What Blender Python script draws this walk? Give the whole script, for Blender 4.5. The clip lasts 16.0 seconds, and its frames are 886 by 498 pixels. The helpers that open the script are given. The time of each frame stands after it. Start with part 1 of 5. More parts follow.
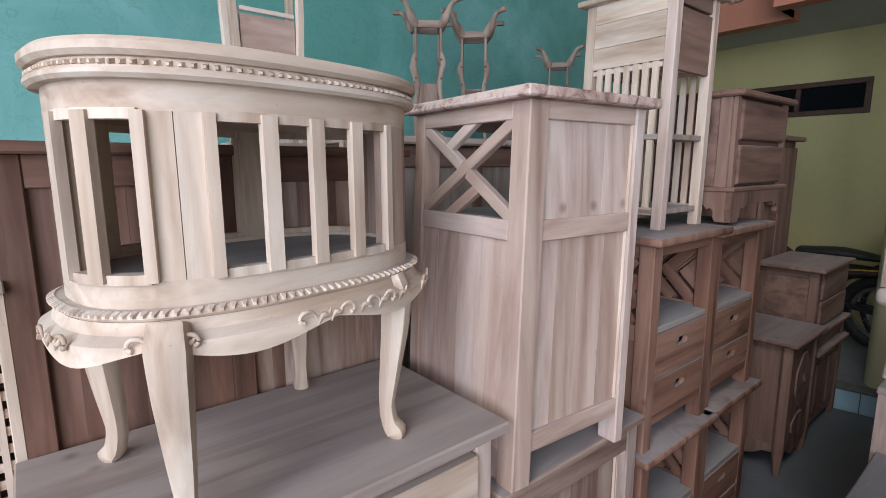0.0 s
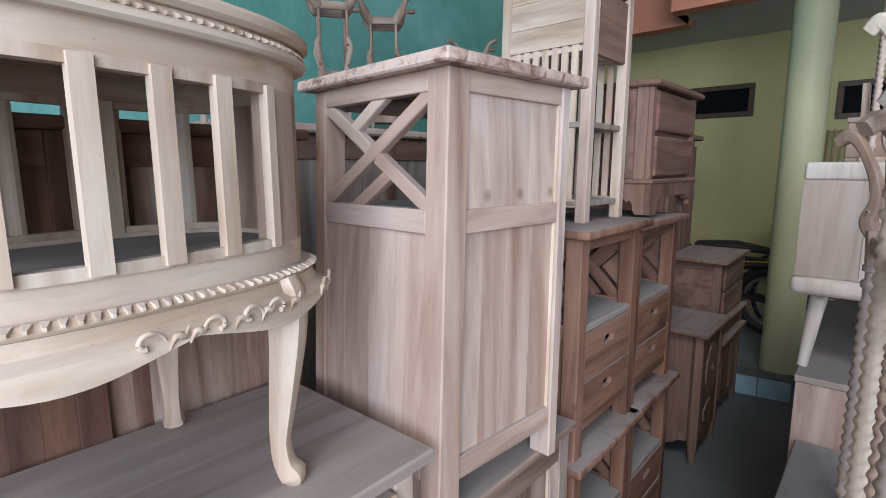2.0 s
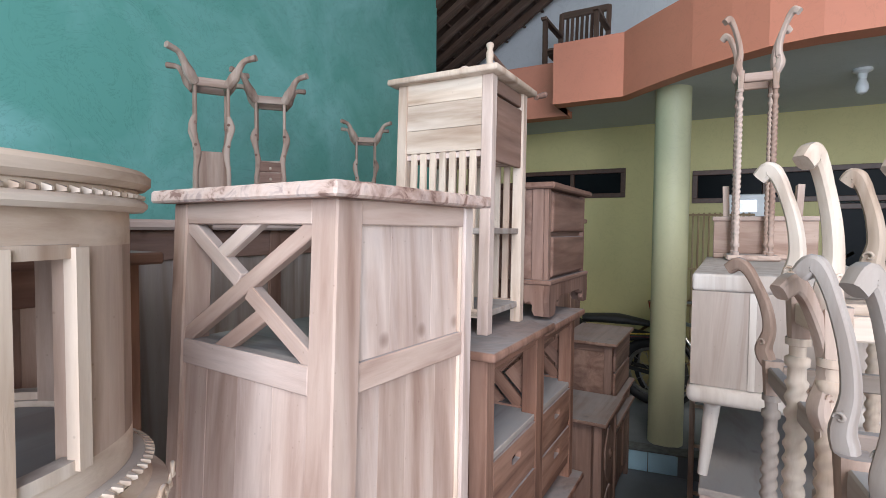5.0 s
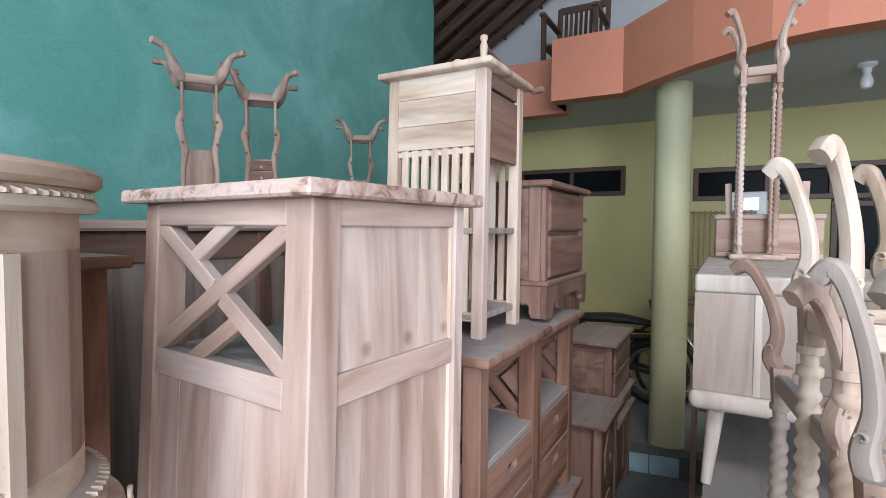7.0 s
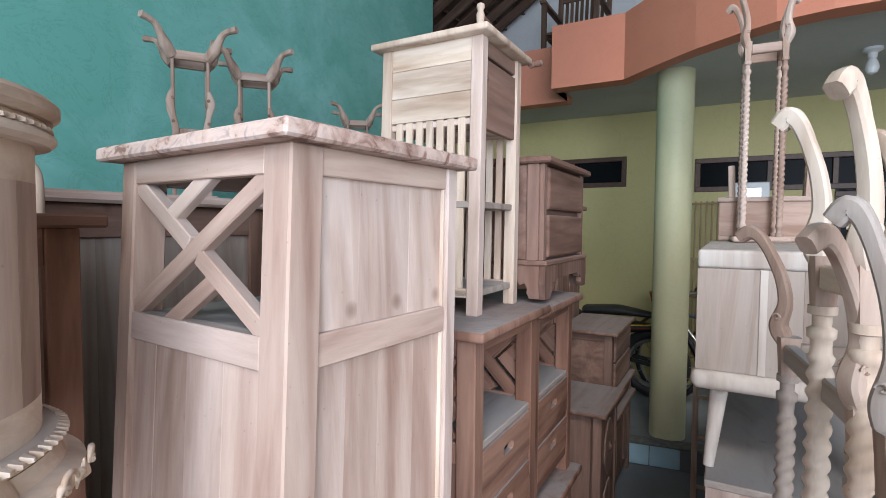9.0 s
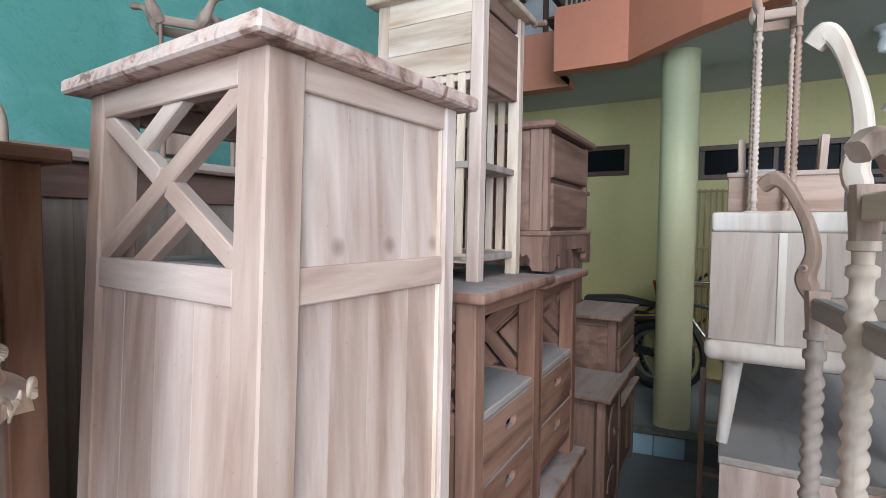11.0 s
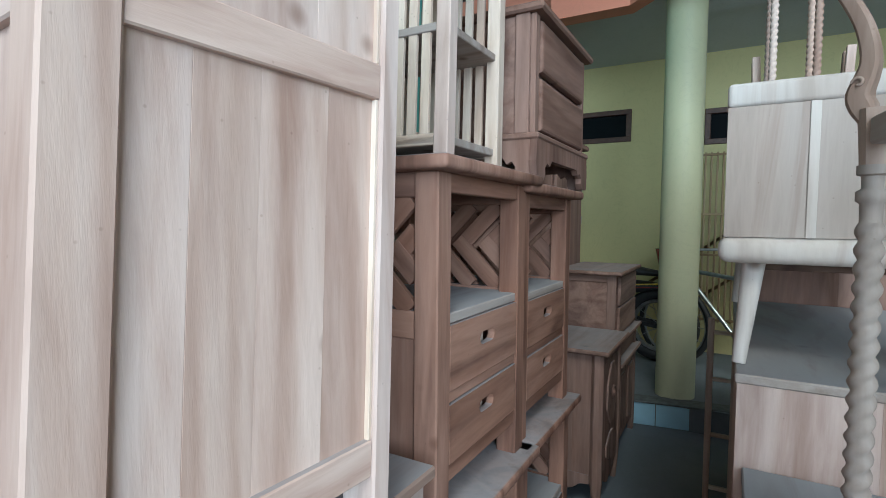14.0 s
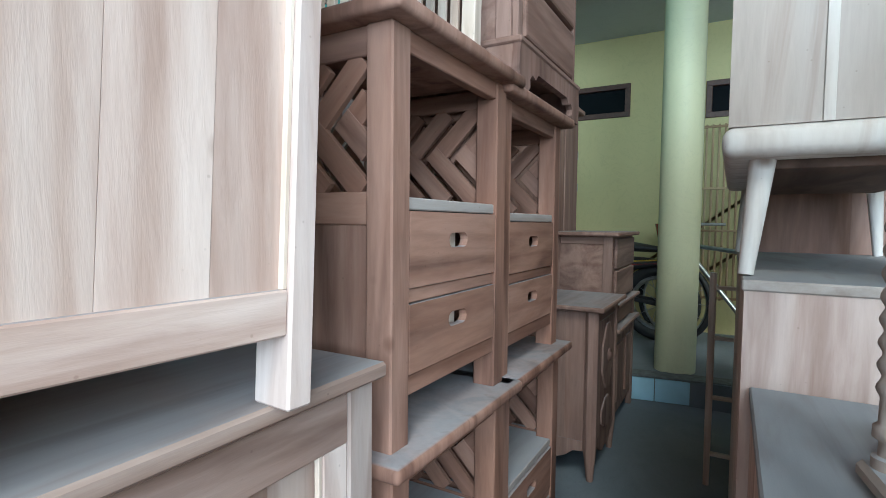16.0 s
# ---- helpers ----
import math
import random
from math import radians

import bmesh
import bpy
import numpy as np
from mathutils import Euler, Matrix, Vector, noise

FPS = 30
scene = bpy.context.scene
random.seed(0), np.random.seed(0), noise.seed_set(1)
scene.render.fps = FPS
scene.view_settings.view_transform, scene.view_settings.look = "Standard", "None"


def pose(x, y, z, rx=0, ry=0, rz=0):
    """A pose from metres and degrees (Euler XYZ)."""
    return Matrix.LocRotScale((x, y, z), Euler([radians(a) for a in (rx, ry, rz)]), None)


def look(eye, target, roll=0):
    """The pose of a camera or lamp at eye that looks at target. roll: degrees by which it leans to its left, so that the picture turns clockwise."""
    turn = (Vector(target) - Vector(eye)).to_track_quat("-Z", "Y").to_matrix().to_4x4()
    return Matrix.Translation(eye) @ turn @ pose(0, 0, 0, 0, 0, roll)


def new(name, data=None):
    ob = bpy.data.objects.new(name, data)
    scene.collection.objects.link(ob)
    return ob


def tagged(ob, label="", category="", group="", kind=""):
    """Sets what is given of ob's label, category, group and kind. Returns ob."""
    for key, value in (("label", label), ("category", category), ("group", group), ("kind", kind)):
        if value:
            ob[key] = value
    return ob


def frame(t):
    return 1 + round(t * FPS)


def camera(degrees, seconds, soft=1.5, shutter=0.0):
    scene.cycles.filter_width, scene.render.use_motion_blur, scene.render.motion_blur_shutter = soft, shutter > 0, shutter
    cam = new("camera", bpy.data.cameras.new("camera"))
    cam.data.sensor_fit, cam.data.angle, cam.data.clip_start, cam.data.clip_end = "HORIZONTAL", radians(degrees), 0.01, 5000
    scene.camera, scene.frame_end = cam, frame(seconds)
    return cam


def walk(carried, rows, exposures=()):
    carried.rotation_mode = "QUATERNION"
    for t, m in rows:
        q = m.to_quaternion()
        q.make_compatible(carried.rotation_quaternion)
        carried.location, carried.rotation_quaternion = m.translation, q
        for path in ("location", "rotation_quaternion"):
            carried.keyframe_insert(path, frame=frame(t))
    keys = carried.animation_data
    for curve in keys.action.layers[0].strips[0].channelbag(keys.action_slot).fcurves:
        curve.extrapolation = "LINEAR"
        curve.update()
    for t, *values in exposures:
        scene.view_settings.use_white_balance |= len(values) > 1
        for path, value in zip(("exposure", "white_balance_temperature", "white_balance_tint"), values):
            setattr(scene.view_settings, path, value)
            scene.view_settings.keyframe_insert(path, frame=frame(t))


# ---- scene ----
cam = camera(82.4, 16.0, 0.9)
PATH = [
    (0, (0.064, 0.067, 1.538), (1.315, 1.593, 1.211), -0.2),
    (0.5, (0.1, 0.103, 1.528), (1.371, 1.614, 1.21), -0.3),
    (1, (0.144, 0.134, 1.518), (1.471, 1.598, 1.205), -0.3),
    (1.5, (0.176, 0.168, 1.501), (1.585, 1.553, 1.193), -0.4),
    (2, (0.186, 0.186, 1.494), (1.673, 1.486, 1.182), -0.2),
    (2.5, (0.216, 0.2, 1.514), (1.777, 1.41, 1.201), -0.2),
    (3, (0.253, 0.218, 1.533), (1.881, 1.336, 1.216), -0.0),
    (3.5, (0.276, 0.229, 1.552), (1.957, 1.267, 1.248), 0.2),
    (4, (0.288, 0.252, 1.562), (2.009, 1.25, 1.359), 0.4),
    (4.5, (0.297, 0.274, 1.588), (2.036, 1.257, 1.489), 0.5),
    (5, (0.311, 0.282, 1.629), (2.054, 1.259, 1.551), 0.5),
    (7.5, (0.383, 0.292, 1.633), (2.125, 1.27, 1.548), 0.3),
    (8, (0.393, 0.294, 1.613), (2.135, 1.273, 1.527), 0.4),
    (8.5, (0.407, 0.297, 1.586), (2.15, 1.274, 1.499), 0.3),
    (9, (0.417, 0.297, 1.567), (2.158, 1.277, 1.476), 0.4),
    (11.5, (0.506, 0.333, 1.449), (2.246, 1.314, 1.351), 0.5),
    (12, (0.533, 0.334, 1.424), (2.273, 1.316, 1.321), 0.5),
    (12.5, (0.563, 0.339, 1.385), (2.302, 1.322, 1.282), 0.5),
    (13, (0.598, 0.345, 1.344), (2.337, 1.328, 1.239), 0.5),
    (13.5, (0.649, 0.349, 1.275), (2.386, 1.334, 1.168), 0.5),
    (14, (0.693, 0.351, 1.216), (2.429, 1.338, 1.108), 0.5),
    (14.5, (0.733, 0.343, 1.143), (2.47, 1.331, 1.041), 0.6),
    (15, (0.776, 0.347, 1.084), (2.512, 1.333, 0.982), 0.7),
    (15.5, (0.813, 0.345, 1.036), (2.549, 1.335, 0.934), 0.7),
    (16, (0.834, 0.352, 1.006), (2.569, 1.342, 0.902), 0.6),
]
walk(cam, [(t, look(eye, target, roll)) for t, eye, target, roll in PATH],
     [(0.0, -0.56, 6200, 12), (1.0, -0.54, 6200, 12), (2.0, -0.42, 6100, 9), (3.0, -0.28, 6030, 5), (4.0, -0.17, 6060, 5), (5.0, -0.07, 6230, 11), (9.0, -0.07, 6180, 10),
      (11.5, -0.06, 5900, 4), (13.0, -0.14, 5700, 0), (14.0, -0.08, 5540, -3), (15.0, 0.10, 5400, -5), (16.0, 0.34, 5420, -5)])

# ---------------------------------------------------------------- light
world = bpy.data.worlds.new("sky")
scene.world = world
world.use_nodes = True
wn = world.node_tree
sky = wn.nodes.new("ShaderNodeTexSky")
sky.sky_type = "NISHITA"
sky.sun_disc = False
sky.sun_elevation = radians(48)
sky.sun_rotation = radians(250)
sky.dust_density = 4.0
wn.links.new(sky.outputs[0], wn.nodes["Background"].inputs[0])
wn.nodes["Background"].inputs[1].default_value = 0.08
sun_data = bpy.data.lights.new("sun", "SUN")
sun_data.energy, sun_data.angle, sun_data.color = 1.0, radians(15), (1.0, 0.96, 0.90)
sun = new("sun", sun_data)
sun.matrix_world = look((-20, -8, 22), (0, 0, 0))
# daylight through the open shop front behind the walk
front_light = bpy.data.lights.new("shop_front_daylight", "AREA")
front_light.shape, front_light.size, front_light.size_y = "RECTANGLE", 3.2, 2.4
front_light.energy, front_light.color = 292, (0.825, 0.895, 1.0)
new("shop_front_daylight", front_light).matrix_world = look((-2.4, -1.5, 2.2), (1.0, 0.9, 1.3))


# ---------------------------------------------------------------- materials
def nodes_of(name):
    m = bpy.data.materials.new(name)
    m.use_nodes = True
    t = m.node_tree
    return m, t, t.nodes["Principled BSDF"]


def ramp(t, fac, stops):
    r = t.nodes.new("ShaderNodeValToRGB")
    while len(r.color_ramp.elements) < len(stops):
        r.color_ramp.elements.new(0.5)
    for e, (p, c) in zip(r.color_ramp.elements, stops):
        e.position, e.color = p, (*c, 1)
    t.links.new(fac, r.inputs[0])
    return r.outputs[0]


def tex(t, kind, coord, scale, **values):
    n = t.nodes.new(kind)
    n.inputs["Scale"].default_value = scale
    for k, v in values.items():
        n.inputs[k.replace("_", " ").title()].default_value = v
    t.links.new(coord, n.inputs["Vector"])
    return n


def blend(t, fac, a, b, mode="MIX"):
    n = t.nodes.new("ShaderNodeMix")
    n.data_type, n.blend_type = "RGBA", mode
    for v, s in ((fac, n.inputs[0]), (a, n.inputs[6]), (b, n.inputs[7])):
        if isinstance(v, (int, float)):
            s.default_value = v
        elif isinstance(v, tuple):
            s.default_value = (*v, 1)
        else:
            t.links.new(v, s)
    return n.outputs[2]


def math_node(t, op, a, b):
    n = t.nodes.new("ShaderNodeMath")
    n.operation = op
    for v, s in ((a, n.inputs[0]), (b, n.inputs[1])):
        if isinstance(v, (int, float)):
            s.default_value = v
        else:
            t.links.new(v, s)
    return n.outputs[0]


def bump(t, p, height, strength, distance):
    b = t.nodes.new("ShaderNodeBump")
    b.inputs["Strength"].default_value, b.inputs["Distance"].default_value = strength, distance
    t.links.new(height, b.inputs["Height"])
    t.links.new(b.outputs[0], p.inputs["Normal"])


def wood(name, pale, mid, dark, rough=0.75, dust=0.0, vary=0.5, flake=0.0):
    """Raw teak: grain along the piece's own z axis, each piece with its own tone; sanding dust lies on faces that look up."""
    m, t, p = nodes_of(name)
    tc, info = t.nodes.new("ShaderNodeTexCoord"), t.nodes.new("ShaderNodeObjectInfo")
    shift = t.nodes.new("ShaderNodeVectorMath")
    shift.operation = "MULTIPLY_ADD"
    t.links.new(tc.outputs["Object"], shift.inputs[0])
    shift.inputs[1].default_value = (1, 1, 0.11)
    off = t.nodes.new("ShaderNodeCombineXYZ")
    for i, k in enumerate((37.0, 91.0, 53.0)):
        t.links.new(math_node(t, "MULTIPLY", info.outputs["Random"], k), off.inputs[i])
    t.links.new(off.outputs[0], shift.inputs[2])
    broad = tex(t, "ShaderNodeTexNoise", shift.outputs[0], 8, detail=3, roughness=0.5, distortion=1.6)
    grain = tex(t, "ShaderNodeTexNoise", shift.outputs[0], 75, detail=5, roughness=0.65, distortion=0.5)
    fibre = tex(t, "ShaderNodeTexNoise", shift.outputs[0], 420, detail=2, roughness=0.6)
    knots = tex(t, "ShaderNodeTexVoronoi", tc.outputs["Object"], 6.5)
    col = ramp(t, broad.outputs[0], ((0.33, dark), (0.47, mid), (0.60, pale)))
    col = blend(t, 0.24, col, ramp(t, grain.outputs[0], ((0.34, dark), (0.5, mid), (0.64, pale))))
    knot = ramp(t, knots.outputs[0], ((0.0, (0.16, 0.11, 0.09)), (0.04, (0.40, 0.31, 0.26)), (0.12, (1, 1, 1))))
    col = blend(t, 0.8, col, knot, "MULTIPLY")
    wave = t.nodes.new("ShaderNodeTexWave")
    wave.inputs["Scale"].default_value, wave.inputs["Distortion"].default_value = 3.2, 7.0
    wave.inputs["Detail"].default_value, wave.inputs["Detail Scale"].default_value = 2.0, 1.6
    t.links.new(shift.outputs[0], wave.inputs["Vector"])
    col = blend(t, 0.5, col, ramp(t, wave.outputs[1], ((0.0, (0.66, 0.56, 0.50)), (0.10, (0.92, 0.88, 0.86)), (0.5, (1, 1, 1)), (0.9, (1.0, 0.97, 0.94)))), "MULTIPLY")
    pits = tex(t, "ShaderNodeTexVoronoi", tc.outputs["Object"], 34)
    col = blend(t, 0.3, col, ramp(t, pits.outputs[0], ((0.035, (0.35, 0.28, 0.24)), (0.07, (1, 1, 1)))), "MULTIPLY")
    tone = ramp(t, info.outputs["Random"], ((0.0, (1 - 0.42 * vary, 1 - 0.50 * vary, 1 - 0.54 * vary)), (0.22, (1 - 0.16 * vary, 1 - 0.22 * vary, 1 - 0.24 * vary)),
                                            (0.45, (1, 0.99, 0.98)), (0.7, (1 - 0.10 * vary, 1 - 0.05 * vary, 1 + 0.02 * vary)), (1.0, (1 + 0.16 * vary, 1 + 0.17 * vary, 1 + 0.17 * vary))))
    col = blend(t, 1.0, col, tone, "MULTIPLY")
    if flake:
        scab = tex(t, "ShaderNodeTexNoise", tc.outputs["Object"], 22, detail=4, roughness=0.6, distortion=0.8)
        col = blend(t, flake, col, ramp(t, scab.outputs[0], ((0.36, (0.36, 0.24, 0.21)), (0.45, (0.95, 0.86, 0.82)), (0.56, (1.05, 1.04, 1.04)), (0.66, (0.66, 0.60, 0.62)))), "MULTIPLY")
    geo = t.nodes.new("ShaderNodeNewGeometry")
    sep = t.nodes.new("ShaderNodeSeparateXYZ")
    t.links.new(geo.outputs["Normal"], sep.inputs[0])
    patch = tex(t, "ShaderNodeTexNoise", geo.outputs["Position"], 5, detail=4, roughness=0.6)
    up = ramp(t, sep.outputs[2], ((0.72, (0, 0, 0)), (0.97, (1, 1, 1))))
    lay = math_node(t, "MULTIPLY", up, ramp(t, patch.outputs[0], ((0.25, (0.5, 0.5, 0.5)), (0.7, (1, 1, 1)))))
    lay = math_node(t, "MULTIPLY", lay, dust)
    film = math_node(t, "MULTIPLY", ramp(t, patch.outputs[0], ((0.4, (0, 0, 0)), (0.8, (1, 1, 1)))), 0.06)
    col = blend(t, math_node(t, "MAXIMUM", lay, film), col, (0.325, 0.332, 0.345))
    smear = tex(t, "ShaderNodeTexNoise", shift.outputs[0], 4.5, detail=4, roughness=0.6, distortion=3.0)
    col = blend(t, 0.7, col, ramp(t, smear.outputs[0], ((0.34, (0.80, 0.73, 0.70)), (0.46, (1, 1, 1)), (0.58, (1, 1, 1)), (0.68, (0.88, 0.85, 0.84)))), "MULTIPLY")
    t.links.new(col, p.inputs["Base Color"])
    p.inputs["Roughness"].default_value = rough
    p.inputs["Specular IOR Level"].default_value = 0.25
    bump(t, p, math_node(t, "ADD", math_node(t, "MULTIPLY", grain.outputs[0], 0.7), math_node(t, "MULTIPLY", fibre.outputs[0], 0.4)), 0.25, 0.002)
    return m


def plaster(name, base, stain, rough=0.7, patch=0.5, scale=1.6):
    m, t, p = nodes_of(name)
    geo = t.nodes.new("ShaderNodeNewGeometry")
    big = tex(t, "ShaderNodeTexNoise", geo.outputs["Position"], scale, detail=5, roughness=0.62, distortion=0.6)
    fine = tex(t, "ShaderNodeTexNoise", geo.outputs["Position"], 60, detail=3)
    veins = tex(t, "ShaderNodeTexNoise", geo.outputs["Position"], scale * 2.2, detail=6, roughness=0.7, distortion=2.2)
    f = math_node(t, "MULTIPLY", ramp(t, big.outputs[0], ((0.42, (0, 0, 0)), (0.7, (1, 1, 1)))), patch)
    col = blend(t, f, base, stain)
    line = ramp(t, veins.outputs[0], ((0.485, (1, 1, 1)), (0.5, (0.72, 0.74, 0.72)), (0.515, (1, 1, 1))))
    col = blend(t, patch * 0.8, col, line, "MULTIPLY")
    t.links.new(col, p.inputs["Base Color"])
    p.inputs["Roughness"].default_value = rough
    bump(t, p, math_node(t, "ADD", fine.outputs[0], big.outputs[0]), 0.12, 0.004)
    return m


def plain(name, colour, rough=0.5, metal=0.0, noise_scale=30.0, amount=0.25):
    m, t, p = nodes_of(name)
    tc = t.nodes.new("ShaderNodeTexCoord")
    n = tex(t, "ShaderNodeTexNoise", tc.outputs["Object"], noise_scale, detail=4)
    shade = ramp(t, n.outputs[0], ((0.3, tuple(c * (1 - amount) for c in colour)), (0.7, tuple(min(1, c * (1 + amount)) for c in colour))))
    t.links.new(shade, p.inputs["Base Color"])
    p.inputs["Roughness"].default_value, p.inputs["Metallic"].default_value = rough, metal
    bump(t, p, n.outputs[0], 0.1, 0.001)
    return m


TEAK = wood("raw_teak", (0.71, 0.572, 0.50), (0.59, 0.448, 0.382), (0.42, 0.292, 0.238), dust=0.9, vary=0.55)
TEAK_FLAKY = wood("flaky_teak", (0.70, 0.575, 0.52), (0.56, 0.43, 0.38), (0.34, 0.23, 0.19), dust=0.5, vary=0.3, flake=0.9)
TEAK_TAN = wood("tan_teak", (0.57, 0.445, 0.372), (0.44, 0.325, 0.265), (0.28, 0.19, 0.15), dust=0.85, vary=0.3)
DUSTY_PALE = wood("chalky_teak", (0.58, 0.51, 0.465), (0.51, 0.44, 0.395), (0.40, 0.33, 0.29), dust=0.85, vary=0.25)
WHITE_WOOD = wood("white_dusted_teak", (0.74, 0.685, 0.64), (0.68, 0.615, 0.565), (0.56, 0.49, 0.44), dust=0.5, vary=0.2)
TEAK_MIXED = wood("mixed_teak", (0.46, 0.36, 0.305), (0.345, 0.25, 0.205), (0.215, 0.142, 0.11), dust=0.8, vary=1.15)
TEAK_BROWN = wood("brown_teak", (0.365, 0.205, 0.145), (0.26, 0.138, 0.095), (0.138, 0.069, 0.047), dust=0.8, vary=0.6)
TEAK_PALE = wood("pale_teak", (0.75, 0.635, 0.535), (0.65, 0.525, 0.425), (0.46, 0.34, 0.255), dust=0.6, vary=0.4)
TEAK_RED = wood("reddish_teak", (0.315, 0.198, 0.156), (0.238, 0.145, 0.112), (0.158, 0.092, 0.071), dust=0.65, vary=0.5)
TEAK_GREY = wood("dusty_teak", (0.46, 0.405, 0.37), (0.39, 0.335, 0.30), (0.30, 0.25, 0.215), dust=0.95, vary=0.3)
DUST = wood("grey_dusted_board", (0.33, 0.345, 0.36), (0.29, 0.305, 0.32), (0.24, 0.25, 0.26), dust=0.9, vary=0.15)
ROSE_DUST = wood("rosy_dusted_teak", (0.38, 0.315, 0.29), (0.325, 0.262, 0.238), (0.25, 0.192, 0.17), dust=0.35, vary=0.15)
# red teak, darkened so its colour carries the shade behind the vitrine
SHADED_RED = wood("shaded_red_teak", (0.235, 0.128, 0.092), (0.165, 0.086, 0.061), (0.10, 0.052, 0.037), dust=0.7, vary=0.5)
STREAKED = wood("streaked_red_teak", (0.50, 0.385, 0.32), (0.31, 0.205, 0.16), (0.17, 0.10, 0.075), dust=0.5, vary=1.1)
TEAK_OLD = wood("old_dark_wood", (0.16, 0.10, 0.075), (0.11, 0.07, 0.05), (0.07, 0.04, 0.03), dust=0.4, vary=0.4)
BAMBOO = wood("bamboo", (0.50, 0.38, 0.22), (0.42, 0.30, 0.17), (0.30, 0.20, 0.11), dust=0.1, vary=0.4)
GREEN = plaster("green_wall_paint", (0.145, 0.425, 0.362), (0.28, 0.60, 0.57), 0.6, 0.85)
YELLOW = plaster("yellow_green_wall_paint", (0.66, 0.588, 0.288), (0.575, 0.515, 0.255), 0.65, 0.4)
COLUMN = plaster("pale_green_column_paint", (0.63, 0.625, 0.41), (0.565, 0.57, 0.385), 0.5, 0.35)
ORANGE = plaster("salmon_paint", (0.62, 0.24, 0.155), (0.55, 0.21, 0.14), 0.65, 0.4)
WHITE = plaster("white_wall_paint", (0.72, 0.75, 0.78), (0.6, 0.63, 0.66), 0.7, 0.5)
CEIL = plaster("grey_ceiling_paint", (0.57, 0.60, 0.61), (0.50, 0.53, 0.54), 0.8, 0.4)
FLOOR = plaster("dusty_cement_floor", (0.15, 0.17, 0.19), (0.205, 0.223, 0.24), 0.75, 0.6, 3.0)
TILE = plain("pale_blue_tile", (0.42, 0.64, 0.76), 0.25, 0, 6, 0.08)
GROUT = plain("grout", (0.13, 0.14, 0.14), 0.9)
BLACK = plain("black_rubber", (0.018, 0.018, 0.02), 0.6)
GLASS = plain("dark_window_glass", (0.010, 0.012, 0.014), 0.22, 0, 4, 0.1)
GLASS.node_tree.nodes["Principled BSDF"].inputs["Specular IOR Level"].default_value = 0.03
FRAME = plain("dark_window_frame", (0.10, 0.05, 0.035), 0.45)
STEEL = plain("grey_steel", (0.45, 0.46, 0.47), 0.3, 0.9)
RED = plain("red_enamel", (0.35, 0.03, 0.03), 0.25)
YEL = plain("yellow_enamel", (0.65, 0.45, 0.03), 0.3)
LAMP = plain("white_glass", (0.8, 0.82, 0.84), 0.3, 0, 8, 0.05)
SOIL = plaster("bare_ground", (0.30, 0.27, 0.23), (0.22, 0.20, 0.17), 0.9, 0.5)


# ---------------------------------------------------------------- helpers
def thing(name, m, label, category, group="", kind=""):
    ob = new(name)
    ob.empty_display_size = 0.05
    ob.matrix_world = m
    return tagged(ob, label, category, group, kind)


def part(name, bm, material, parent=None, label="", m=None):
    me = bpy.data.meshes.new(name)
    bm.normal_update()
    bm.to_mesh(me)
    bm.free()
    if material:
        me.materials.append(material)
    ob = new(name, me)
    ob.parent = parent
    if m is not None:
        ob.matrix_basis = m
    return tagged(ob, label)


def smooth(ob, angle=40):
    me = ob.data
    me.polygons.foreach_set("use_smooth", [True] * len(me.polygons))
    me.set_sharp_from_angle(angle=radians(angle))
    return ob


def block(sx, sy, sz, bevel):
    bm = bmesh.new()
    bmesh.ops.create_cube(bm, size=1, matrix=Matrix.Diagonal((sx, sy, sz, 1)))
    if bevel:
        bmesh.ops.bevel(bm, geom=bm.edges[:], offset=min(bevel, 0.3 * min(sx, sy, sz)), segments=1, affect="EDGES")
    return bm


def board(name, parent, lo, hi, mat=None, bevel=0.002, label=""):
    """A straight board between two corners, its grain along its longest side."""
    d = [abs(b - a) for a, b in zip(lo, hi)]
    c = [(a + b) / 2 for a, b in zip(lo, hi)]
    k = d.index(max(d))
    if k == 2:
        size, rot = d, Matrix.Identity(4)
    elif k == 0:
        size, rot = (d[2], d[1], d[0]), Matrix.Rotation(radians(90), 4, "Y")
    else:
        size, rot = (d[0], d[2], d[1]), Matrix.Rotation(radians(-90), 4, "X")
    return part(name, block(*size, bevel), mat or TEAK, parent, label, Matrix.Translation(c) @ rot)


def beam(name, parent, a, b, w, h, mat=None, bevel=0.002, side=(0, 0, 1), label=""):
    """A board from a to b; w is its width across, h its thickness along the direction named by side."""
    a, b = Vector(a), Vector(b)
    z = (b - a).normalized()
    y = Vector(side)
    y = (y - z * y.dot(z)).normalized()
    x = y.cross(z)
    rot = Matrix((x, y, z)).transposed().to_4x4()
    return part(name, block(w, h, (b - a).length, bevel), mat or TEAK, parent, label, Matrix.Translation((a + b) / 2) @ rot)


def planks(parent, axis, a0, a1, z0, z1, at, thick, mat, count, seed):
    """Upright planks side by side along x or y, each proud or shy of its neighbour by a hair."""
    rnd = random.Random(seed)
    cuts = [a0] + sorted(a0 + (a1 - a0) * (i + rnd.uniform(-0.28, 0.28)) / count for i in range(1, count)) + [a1]
    for u, v in zip(cuts, cuts[1:]):
        o = rnd.uniform(-0.0005, 0.0005)
        if axis == "x":
            board("plank", parent, (u + 0.00008, at + o, z0), (v - 0.00008, at + thick + o, z1), mat, 0.0004)
        else:
            board("plank", parent, (at + o, u + 0.00008, z0), (at + thick + o, v - 0.00008, z1), mat, 0.0004)


